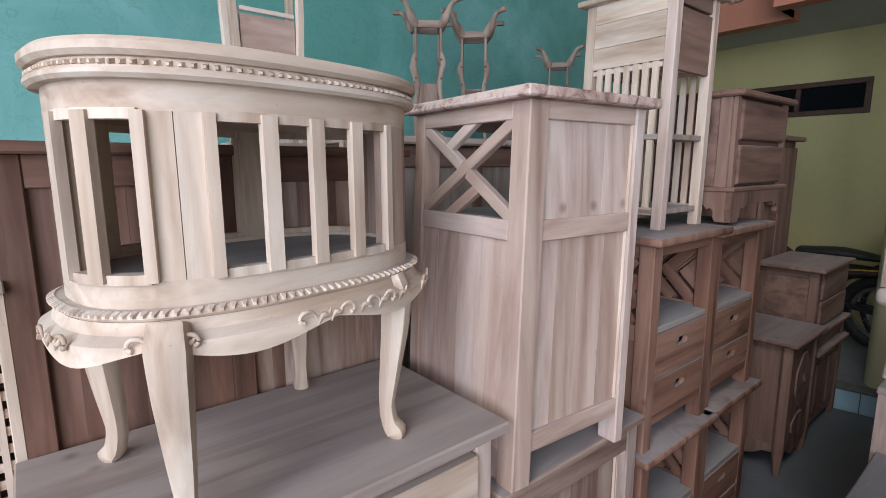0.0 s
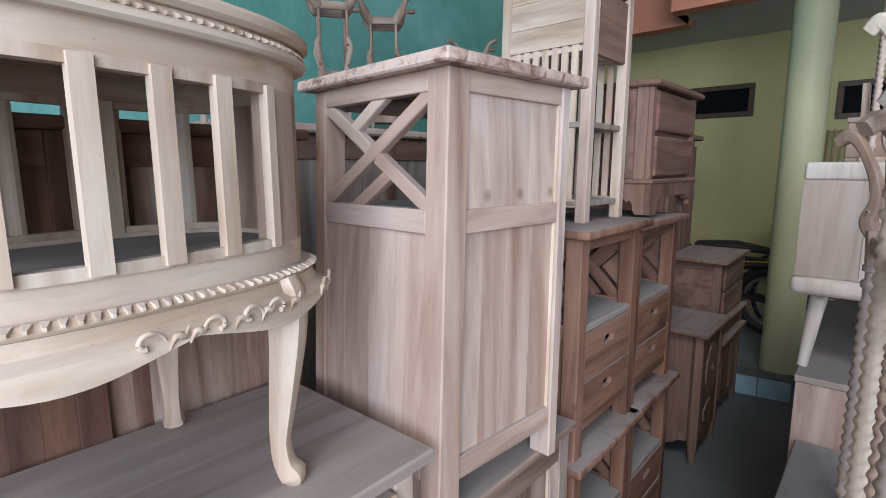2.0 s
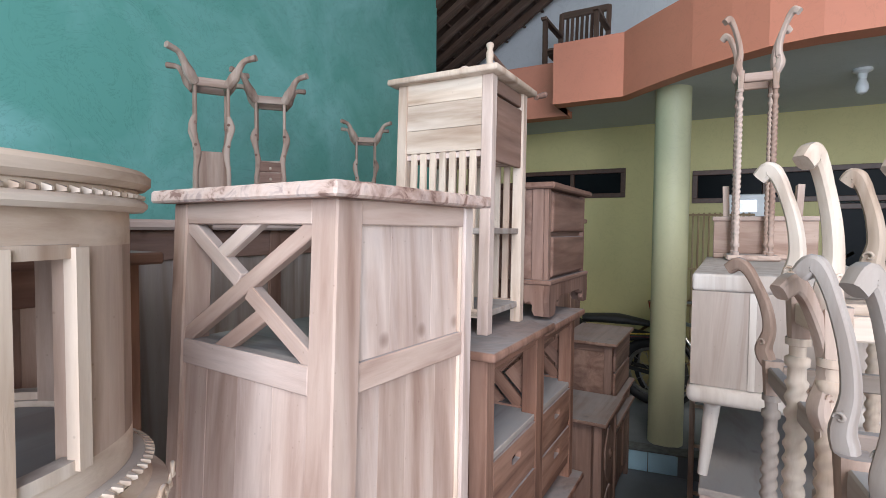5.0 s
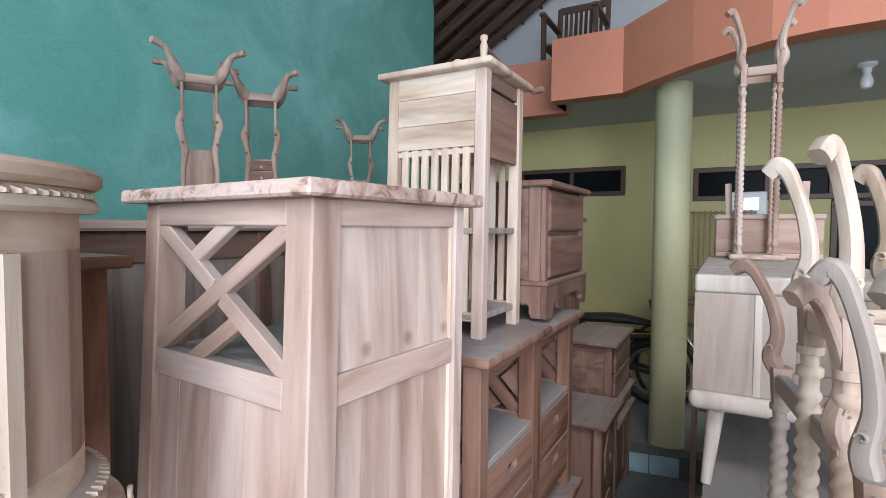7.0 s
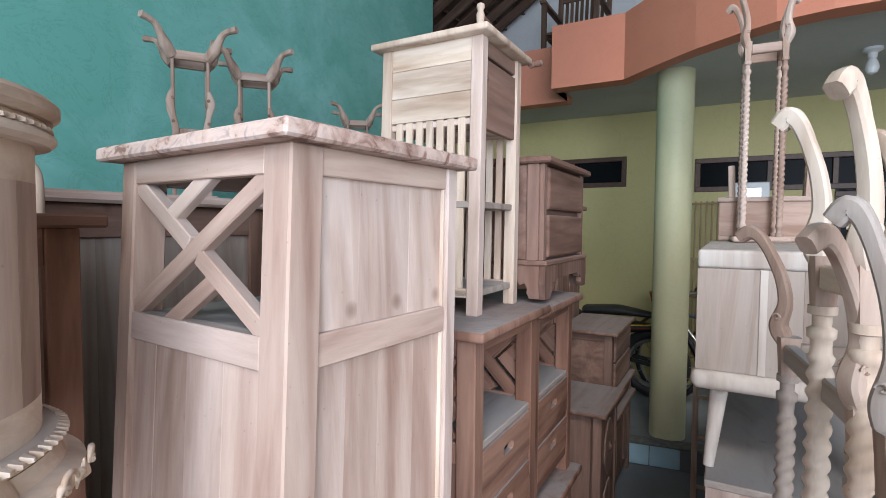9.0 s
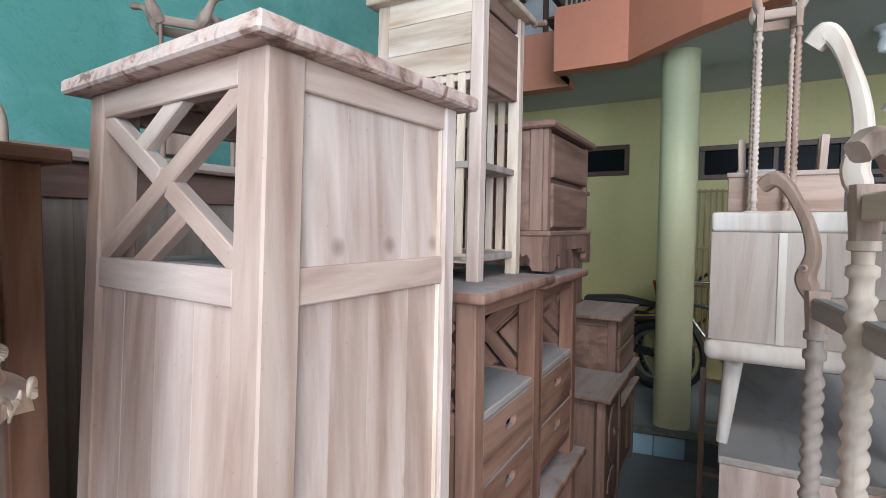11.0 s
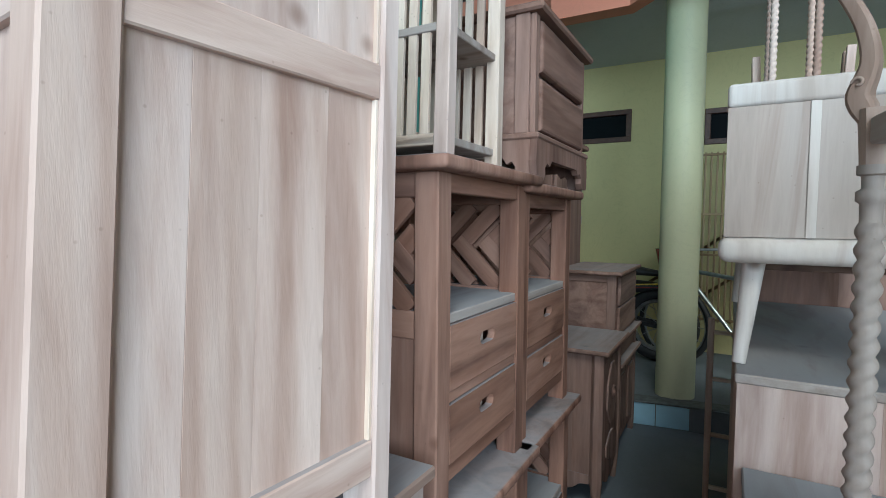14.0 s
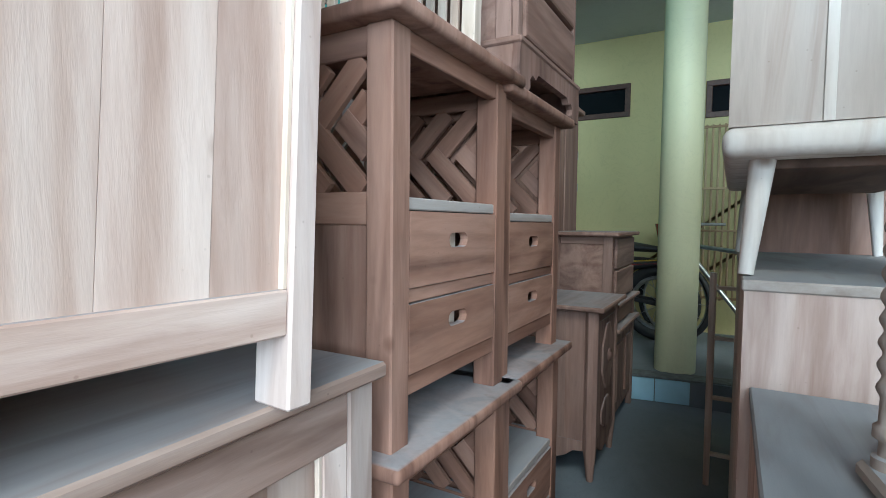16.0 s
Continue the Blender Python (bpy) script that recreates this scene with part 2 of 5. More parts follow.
def ring_mesh(bm, rings, close_ends=True):
    """Skins a list of closed rings of points."""
    vs = [[bm.verts.new(p) for p in r] for r in rings]
    n = len(vs[0])
    for r, s in zip(vs, vs[1:]):
        for i in range(n):
            bm.faces.new((r[i], r[(i + 1) % n], s[(i + 1) % n], s[i]))
    if close_ends:
        bm.faces.new(vs[0][::-1])
        bm.faces.new(vs[-1])
    return bm


def lathe(profile, n=20, twist=None):
    """A turned piece: rows of radius and height. twist: (from z, to z, depth, turn per metre) cuts a barley twist."""
    rings = []
    for r, z in profile:
        ring = []
        for i in range(n):
            a = 2 * math.pi * i / n
            k = r
            if twist and twist[0] < z < twist[1]:
                k = r * (1 + twist[2] * math.cos(2 * (a - z * twist[3])))
            ring.append((k * math.cos(a), k * math.sin(a), z))
        rings.append(ring)
    return ring_mesh(bmesh.new(), rings)


def sweep(path, sizes, corners=10, power=3.0, up=(0, 1, 0)):
    """A carved limb: rounded-square sections of the given half sizes along a path."""
    rings = []
    pts = [Vector(p) for p in path]
    for i, p in enumerate(pts):
        d = (pts[min(i + 1, len(pts) - 1)] - pts[max(i - 1, 0)]).normalized()
        s = Vector(up)
        s = (s - d * s.dot(d)).normalized()
        q = d.cross(s)
        hs, hq = sizes[i] if isinstance(sizes[i], tuple) else (sizes[i], sizes[i])
        ring = []
        for k in range(corners):
            a = 2 * math.pi * (k + 0.5) / corners
            c, e = math.cos(a), math.sin(a)
            f = (abs(c) ** power + abs(e) ** power) ** (-1 / power)
            ring.append(p + q * (hq * f * c) + s * (hs * f * e))
        rings.append(ring)
    bm = ring_mesh(bmesh.new(), rings)
    bmesh.ops.recalc_face_normals(bm, faces=bm.faces[:])
    return bm


def spline(points, steps):
    """Points along a smooth curve through the given ones."""
    out = []
    p = [Vector(q) for q in points]
    p = [p[0] * 2 - p[1]] + p + [p[-1] * 2 - p[-2]]
    for i in range(1, len(p) - 2):
        for k in range(steps):
            u = k / steps
            out.append(0.5 * (2 * p[i] + (p[i + 1] - p[i - 1]) * u + (2 * p[i - 1] - 5 * p[i] + 4 * p[i + 1] - p[i + 2]) * u * u
                              + (3 * p[i] - p[i - 1] - 3 * p[i + 1] + p[i + 2]) * u ** 3))
    return out + [p[-2]]


def lerp_list(values, n):
    return [float(np.interp(i, np.linspace(0, n - 1, len(values)), values)) for i in range(n)]


def extrude_outline(points, thick, bevel=0.0):
    """A flat piece cut to an outline in the xz plane, with its thickness along y."""
    bm = bmesh.new()
    f = bm.faces.new([bm.verts.new((x, 0, z)) for x, z in points])
    r = bmesh.ops.extrude_face_region(bm, geom=[f])
    bmesh.ops.translate(bm, verts=[v for v in r["geom"] if isinstance(v, bmesh.types.BMVert)], vec=(0, thick, 0))
    bmesh.ops.recalc_face_normals(bm, faces=bm.faces[:])
    if bevel:
        bmesh.ops.bevel(bm, geom=bm.edges[:], offset=bevel, segments=1, affect="EDGES")
    return bm


def slot(cx, cz, w, h, n=6):
    """A pill outline, in x and z."""
    r, out = h / 2, []
    for s, a0 in ((1, -90), (-1, 90)):
        for i in range(n + 1):
            a = radians(a0 + 180 * i / n)
            out.append((cx + s * (w / 2 - r) + r * math.cos(a), cz + r * math.sin(a)))
    return out


def plate_with_hole(x0, x1, z0, z1, thick, hole):
    """A drawer front with a hole cut through it."""
    cx, cz = (x0 + x1) / 2, (z0 + z1) / 2
    n = len(hole)
    outer = []
    for x, z in hole:
        dx, dz = x - sum(h[0] for h in hole) / n, z - sum(h[1] for h in hole) / n
        k = 1 / max(abs(dx) / ((x1 - x0) / 2), abs(dz) / ((z1 - z0) / 2))
        outer.append((cx + dx * k, cz + dz * k))
    bm = bmesh.new()
    fo, fi, bo, bi = ([bm.verts.new((x, y, z)) for x, z in loop] for loop, y in ((outer, 0), (hole, 0), (outer, thick), (hole, thick)))
    for i in range(n):
        j = (i + 1) % n
        for quad in ((fo[i], fo[j], fi[j], fi[i]), (bo[j], bo[i], bi[i], bi[j]), (fi[i], fi[j], bi[j], bi[i]), (fo[j], fo[i], bo[i], bo[j])):
            bm.faces.new(quad)
    for cxx, czz in ((x0, z0), (x1, z0), (x1, z1), (x0, z1)):
        i = min(range(n), key=lambda q: (outer[q][0] - cxx) ** 2 + (outer[q][1] - czz) ** 2)
        for v in (fo[i], bo[i]):
            v.co.x, v.co.z = cxx, czz
    bmesh.ops.recalc_face_normals(bm, faces=bm.faces[:])
    return bm


AT = Matrix.Translation
ALONG_X = Matrix.Rotation(radians(90), 4, "Y")


def lying(name, bm, mat, parent, label="", m=None):
    """A part with its grain along x."""
    bm.transform(ALONG_X.inverted())
    return part(name, bm, mat, parent, label, (m or Matrix.Identity(4)) @ ALONG_X)




def rack(ob, sx, sy):
    """Leans a thing a little out of square: its head drifts by sx and sy metres per metre of height."""
    lean = Matrix(((1, 0, sx, 0), (0, 1, sy, 0), (0, 0, 1, 0), (0, 0, 0, 1)))

    def go(o, above):
        for c in o.children:
            m = above @ c.matrix_basis
            c.data.transform(m.inverted() @ lean @ m)
            go(c, m)
    go(ob, Matrix.Identity(4))
    return ob


ID = Matrix.Identity(4)

# ---------------------------------------------------------------- the place
FL = -0.04          # shop floor
PL = 0.115          # raised terrace floor


def slab(name, lo, hi, mat, label, category, bevel=0.0):
    d = [b - a for a, b in zip(lo, hi)]
    ob = part(name, block(*d, bevel), mat, None, label, AT([(a + b) / 2 for a, b in zip(lo, hi)]))
    return tagged(ob, category=category, kind="structure")


slab("ground", (-400, -400, FL - 0.6), (400, 400, FL - 0.2), SOIL, "bare trodden ground round the workshop", "ground")
slab("floor", (-3.2, -3.6, FL - 0.2), (4.4, 2.75, FL), FLOOR, "dusty grey cement shop floor", "floor")
slab("terrace_floor", (4.04, -3.6, FL - 0.2), (6.4, 4.2, PL - 0.006), FLOOR, "raised grey terrace floor behind the column", "floor")
slab("wall_north", (-3.2, 2.75, FL - 0.2), (4.55, 2.9, 5.2), GREEN, "tall green painted plaster wall with damp blotches", "wall")
# added out of view to cut sky light from the south; terrace end left open
slab("wall_south", (-1.2, -2.75, FL - 0.2), (2.9, -2.6, 3.0), YELLOW, "unseen yellow-green wall added to hold back light from the south", "wall")


def wall_with_openings(name, x0, x1, y0, y1, z0, z1, holes, mat, label):
    """A wall across x with openings (y0, y1, z0, z1) right through it."""
    bm = bmesh.new()
    ys = sorted({y0, y1, *(h[0] for h in holes), *(h[1] for h in holes)})
    zs = sorted({z0, z1, *(h[2] for h in holes), *(h[3] for h in holes)})
    for a, b in zip(ys, ys[1:]):
        for c, d in zip(zs, zs[1:]):
            if not any(h[0] <= a and b <= h[1] and h[2] <= c and d <= h[3] for h in holes):
                bmesh.ops.create_cube(bm, size=1, matrix=AT(((x0 + x1) / 2, (a + b) / 2, (c + d) / 2)) @ Matrix.Diagonal((x1 - x0, b - a, d - c, 1)))
    bmesh.ops.remove_doubles(bm, verts=bm.verts[:], dist=0.0005)
    seen = {}
    for f in bm.faces:
        seen.setdefault(tuple(round(v, 3) for v in f.calc_center_median()), []).append(f)
    bmesh.ops.delete(bm, geom=[f for fs in seen.values() if len(fs) > 1 for f in fs], context="FACES_ONLY")
    bmesh.ops.recalc_face_normals(bm, faces=bm.faces[:])
    return tagged(part(name, bm, mat, None, label), category="wall", kind="structure")


WINS = [(1.17, 2.26, 1.96, 2.25), (-2.6, 0.575, 1.89, 2.19), (-1.5, -0.45, PL, 1.89)]
wall_with_openings("wall_east", 5.58, 5.73, -3.6, 4.2, FL - 0.2, 2.74, WINS, YELLOW, "yellow-green painted wall with dark strip windows")
slab("wall_upper", (6.1, -3.6, 2.74), (6.25, 4.2, 5.6), WHITE, "white upper storey wall behind the balcony", "wall")
slab("wall_inner", (7.2, -3.6, FL - 0.2), (7.3, 4.2, 2.74), CEIL, "dim grey wall of the room behind the windows", "wall")
slab("wall_terrace_end", (4.55, 4.05, FL - 0.2), (6.4, 4.2, 5.2), CEIL, "grey wall at the end of the terrace", "wall")
slab("wall_corner", (4.55, 2.9, FL - 0.2), (4.7, 4.05, 3.2), CEIL, "grey plaster return wall", "wall")
slab("ceiling", (4.6, -3.6, 2.66), (6.1, 4.05, 2.8), CEIL, "grey painted concrete ceiling under the balcony", "ceiling")


def window(name, y0, y1, z0, z1, bars, label):
    ob = thing(name, AT((5.58, 0, 0)), label, "window", "", "structure")
    f = 0.045
    for lo, hi in (((-0.02, y0, z0), (0.06, y1, z0 + f)), ((-0.02, y0, z1 - f), (0.06, y1, z1)),
                   ((-0.02, y0, z0 + f), (0.06, y0 + f, z1 - f)), ((-0.02, y1 - f, z0 + f), (0.06, y1, z1 - f))):
        board("frame", ob, lo, hi, FRAME, 0.003)
    for b in bars:
        board("mullion", ob, (-0.01, b - 0.02, z0 + f), (0.05, b + 0.02, z1 - f), FRAME, 0.003)
    cuts = [y0 + f] + [v for b in sorted(bars) for v in (b - 0.02, b + 0.02)] + [y1 - f]
    for a, b in zip(cuts[::2], cuts[1::2]):
        board("pane", ob, (0.02, a, z0 + f), (0.026, b, z1 - f), GLASS, 0)
    return ob


window("window_1", 1.17, 2.26, 1.96, 2.25, [1.70], "long dark-framed strip window with dark panes")
window("window_2", -2.6, 0.575, 1.89, 2.19, [0.0, -0.45, -1.5], "long dark-framed strip window over the terrace")
window("door_1", -1.5, -0.45, PL, 1.87, [-0.97], "dark double door with glass panes under the strip window")

# balcony front, swung out to the street in a curve
arc = [(4.50, 2.75), (4.50, 1.46), (4.09, 1.46), (4.09, 0.95), (3.96, 0.82), (3.81, 0.66), (3.66, 0.49), (3.52, 0.29), (3.42, 0.12),
       (3.37, -0.10), (3.36, -0.50), (3.42, -1.0), (3.62, -1.5), (3.85, -2.1), (4.2, -2.7), (4.4, -3.6)]
bm = bmesh.new()
rows_ = [[bm.verts.new((x, y, z)) for x, y in arc] for z in (2.58, 3.03)]
back = [[bm.verts.new((x + 0.14, y + 0.0, z)) for x, y in arc] for z in (2.58, 3.03)]
for i in range(len(arc) - 1):
    for a, b in ((rows_[0], rows_[1]), (rows_[1], back[1]), (back[1], back[0]), (back[0], rows_[0])):
        bm.faces.new((a[i], a[i + 1], b[i + 1], b[i]))
bmesh.ops.recalc_face_normals(bm, faces=bm.faces[:])
tagged(part("balcony_parapet", bm, ORANGE, None, "salmon painted curved balcony parapet on the column"), category="balcony", kind="structure")
slab("balcony_floor", (4.66, -3.6, 2.803), (6.1, 2.75, 2.84), CEIL, "grey concrete balcony floor behind the parapet", "floor")
bm = bmesh.new()
pts = [(x + 0.02, y) for x, y in arc] + [(4.6, -3.6), (4.6, 2.75)]
f = bm.faces.new([bm.verts.new((x, y, 2.63)) for x, y in pts])
r = bmesh.ops.extrude_face_region(bm, geom=[f])
bmesh.ops.translate(bm, verts=[v for v in r["geom"] if isinstance(v, bmesh.types.BMVert)], vec=(0, 0, 0.028))
bmesh.ops.recalc_face_normals(bm, faces=bm.faces[:])
tagged(part("soffit", bm, CEIL, None, "grey painted underside of the curved balcony"), category="ceiling", kind="structure")

col = part("column", lathe([(0.118, PL - 0.006), (0.118, 2.65)], 48), COLUMN, None, "round pale green painted concrete column", AT((4.25, 0.635, 0)))
smooth(tagged(col, category="column", kind="structure"))

# plinth edge of pale tiles
edge = thing("plinth_edge", pose(4.0, 0.80, 0, 0, 0, 8.5), "step edge of pale blue tiles with a dark nosing", "step", "", "structure")
board("nosing", edge, (-0.008, -3.4, PL - 0.012), (0.12, 0.9, PL), GROUT, 0.003)
board("backing", edge, (0.012, -3.4, FL - 0.02), (0.12, 0.9, PL - 0.0121), GROUT, 0)
for i in range(14):
    y = 0.83 - i * 0.305
    board("tile", edge, (0.0, y - 0.30, FL + 0.004), (0.0118, y, PL - 0.016), TILE, 0.002)

# roof over the shop: rafters, battens and clay tiles seen from below
roof = thing("roof", AT((0, 0, 0)), "dark old clay tile roof on weathered wooden rafters", "roof", "", "structure")


def roof_z(y):
    return 3.55 + (3.2 - y) * 0.62


for i in range(9):
    x = 4.3 + i * 0.26 if i < 7 else 6.2 + (i - 7) * 0.3
    beam("rafter", roof, (x, 4.3, roof_z(4.3) - 0.05), (x, -0.6, roof_z(-0.6) - 0.05), 0.05, 0.08, TEAK_OLD)
for i in range(22):
    y = 4.2 - i * 0.22
    beam("batten", roof, (4.2, y, roof_z(y) + 0.01), (6.9, y, roof_z(y) + 0.01), 0.03, 0.02, TEAK_OLD)
tile_me = None
for i in range(21):
    y = 4.2 - i * 0.22
    for k in range(12):
        b = beam("roof_tile", roof, (4.2 + k * 0.225, y + 0.03, roof_z(y) + 0.022), (4.2 + k * 0.225, y - 0.225, roof_z(y - 0.255) + 0.040), 0.215, 0.014, TEAK_OLD)
        if tile_me is None:
            tile_me = b.data
        else:
            old = b.data
            b.data = tile_me
            bpy.data.meshes.remove(old)
# deck added above the view to block sky light, open for y below 0.2
slab("roof_deck", (-3.2, 0.2, 5.2), (6.4, 4.3, 5.3), TEAK_OLD, "unseen dark roof deck added to block the sky over the shop", "roof")
slab("roof_gable", (6.3, -3.6, 2.84), (6.4, 4.2, 5.2), WHITE, "white upper wall closing the roof", "wall")

# ---------------------------------------------------------------- furniture


def crossed_cabinet():
    """Tall cabinet, open above with crossed bars on the sides, planked panels below."""
    w, d, h = 0.396, 0.447, 0.862
    ob = thing("tall_cabinet", pose(0.828, 0.762, 0.8125, 0, 0, -4.5), "tall raw teak cabinet with crossed bars and plank panels", "cabinet")
    sl, sr, sf, sb = 0.057, 0.032, 0.056, 0.044
    for x0, x1 in ((0, sl), (w - sr, w)):
        for y0, y1 in ((0, sf), (d - sb, d)):
            board("post", ob, (x0, y0, 0), (x1, y1, h), TEAK, 0.003)
    # front, side and back frames
    for z0, z1 in ((0.822, h), (0.560, 0.606), (0.077, 0.124)):
        board("front_rail", ob, (sl, 0.004, z0), (w - sr, 0.03, z1), TEAK, 0.002)
        board("side_rail", ob, (0.002, sf, z0), (0.028, d - sb, z1), TEAK, 0.002)
        board("side_rail", ob, (w - 0.028, sf, z0), (w - 0.002, d - sb, z1), TEAK, 0.002)
        if z0 < 0.5 or z0 > 0.8:
            board("back_rail", ob, (sl, d - 0.03, z0), (w - sr, d - 0.004, z1), TEAK, 0.002)
    planks(ob, "x", sl - 0.004, w - sr + 0.004, 0.60, 0.825, 0.014, 0.010, TEAK, 3, 3)
    planks(ob, "x", sl - 0.004, w - sr + 0.004, 0.12, 0.565, 0.014, 0.010, TEAK, 4, 4)
    # pale beads at the panels' far edge
    board("bead", ob, (w - sr - 0.006, 0.006, 0.606), (w - sr, 0.014, 0.822), TEAK_PALE, 0.001)
    board("bead", ob, (w - sr - 0.006, 0.006, 0.124), (w - sr, 0.014, 0.56), TEAK_PALE, 0.001)
    planks(ob, "y", sf - 0.004, d - sb + 0.004, 0.0, 0.575, 0.010, 0.010, TEAK, 4, 5)
    planks(ob, "y", sf - 0.004, d - sb + 0.004, 0.13, 0.575, w - 0.020, 0.010, TEAK, 5, 6)
    planks(ob, "x", sl - 0.004, w - sr + 0.004, 0.13, 0.575, d - 0.020, 0.010, TEAK, 5, 7)
    board("shelf", ob, (0.03, 0.03, 0.585), (w - 0.03, d - 0.03, 0.601), TEAK_GREY, 0.001, "dusty shelf board")
    board("bottom_board", ob, (0.03, 0.03, 0.09), (w - 0.03, d - 0.03, 0.105), TEAK, 0.001)
    # lattice of the open bay: a long crossing pair and two short bars beside it
    for x in (0.016, w - 0.016):
        ya, yb, za, zb = sf + 0.004, d - sb - 0.004, 0.612, 0.818

        def at(u, v):
            return Vector((x, yb + (ya - yb) * u, za + (zb - za) * v))
        c = at(0.5, 0.5)
        beam("cross_bar", ob, at(-0.1, -0.1), at(1.1, 1.1), 0.029, 0.021, TEAK, 0.002, (1, 0, 0))
        for e in (at(-0.1, 1.1), at(1.1, -0.1)):
            beam("cross_bar", ob, c + (e - c).normalized() * 0.015, e, 0.029, 0.021, TEAK, 0.002, (1, 0, 0))
        beam("short_bar", ob, at(0.27, 0.735), at(0.655, 1.12), 0.027, 0.019, TEAK, 0.002, (1, 0, 0))
        beam("short_bar", ob, at(0.25, -0.12), at(0.675, 0.305), 0.027, 0.019, TEAK, 0.002, (1, 0, 0))
    board("top", ob, (-0.032, -0.028, h), (w + 0.030, d + 0.03, h + 0.024), TEAK_FLAKY, 0.004, "top board with a rough flaky edge")
    return rack(ob, 0.066, 0.03)


def base_cabinet():
    w, d, h = 0.566, 0.442, 0.852
    ob = thing("low_cabinet", pose(0.824, 0.779, FL), "low raw teak cabinet with a panelled front under the tall one", "cabinet")
    s = 0.05
    for x in (0, w - s):
        for y in (0, d - s):
            board("post", ob, (x, y, 0), (x + s, y + s, h - 0.022), TEAK_MIXED, 0.003)
    for z0, z1 in ((0.755, 0.823), (0.06, 0.13)):
        board("front_rail", ob, (s, 0.003, z0), (w - s, 0.03, z1), TEAK_MIXED)
        board("side_rail", ob, (w - 0.028, s, z0), (w - 0.002, d - s, z1))
        board("side_rail", ob, (0.002, s, z0), (0.028, d - s, z1))
    board("stile", ob, (w - s - 0.045, 0.004, 0.13), (w - s, 0.03, 0.755))
    board("bead", ob, (w - s - 0.052, 0.005, 0.13), (w - s - 0.0455, 0.013, 0.755), TEAK_PALE, 0.001)
    planks(ob, "x", s - 0.003, w - s - 0.04, 0.12, 0.76, 0.014, 0.012, TEAK_MIXED, 6, 13)
    planks(ob, "y", s - 0.003, d - s, 0.12, 0.76, w - 0.02, 0.012, TEAK, 5, 14)
    planks(ob, "y", s - 0.003, d - s, 0.12, 0.76, 0.010, 0.012, TEAK, 5, 15)
    board("back_panel", ob, (s, d - 0.02, 0.1), (w - s, d - 0.008, 0.8))
    board("top", ob, (-0.02, -0.016, h - 0.022), (w + 0.012, d, h), TEAK_MIXED, 0.004, "dusty overhanging top board")
    return ob


def fret(ob, axis, at, a0, a1, z0, z1, mirror, mat):
    """Fretwork panel: slanting slats with narrow slots, rising above the middle and falling below it."""
    w, t, step = 0.040, 0.012, 0.076
    ca, cz, ha, hz = (a0 + a1) / 2, (z0 + z1) / 2, (a1 - a0) / 2, (z1 - z0) / 2
    g = -1 if mirror else 1
    for sign in (1, -1):
        c = -3 * ha
        while c < ha + hz:
            # the slat's middle line runs at 45 degrees from the panel's middle to its edge
            u0, u1 = max(-ha, -ha + c), min(ha, -ha + c + hz)
            if u1 - u0 > 0.012:
                v0, v1 = u0 + ha - c, u1 + ha - c
                p, q = (g * (u0 - 0.014), sign * (v0 - 0.014)) if v0 < 1e-6 else (g * u0, sign * v0), (g * u1, sign * v1)
                at_ = at + 0.0006 * sign
                if axis == "y":
                    beam("fret_slat", ob, (at_, ca + p[0], cz + p[1]), (at_, ca + q[0], cz + q[1]), w, t, mat, 0.001, (1, 0, 0))
                else:
                    beam("fret_slat", ob, (ca + p[0], at_, cz + p[1]), (ca + q[0], at_, cz + q[1]), w, t, mat, 0.001, (0, 1, 0))
            c += step


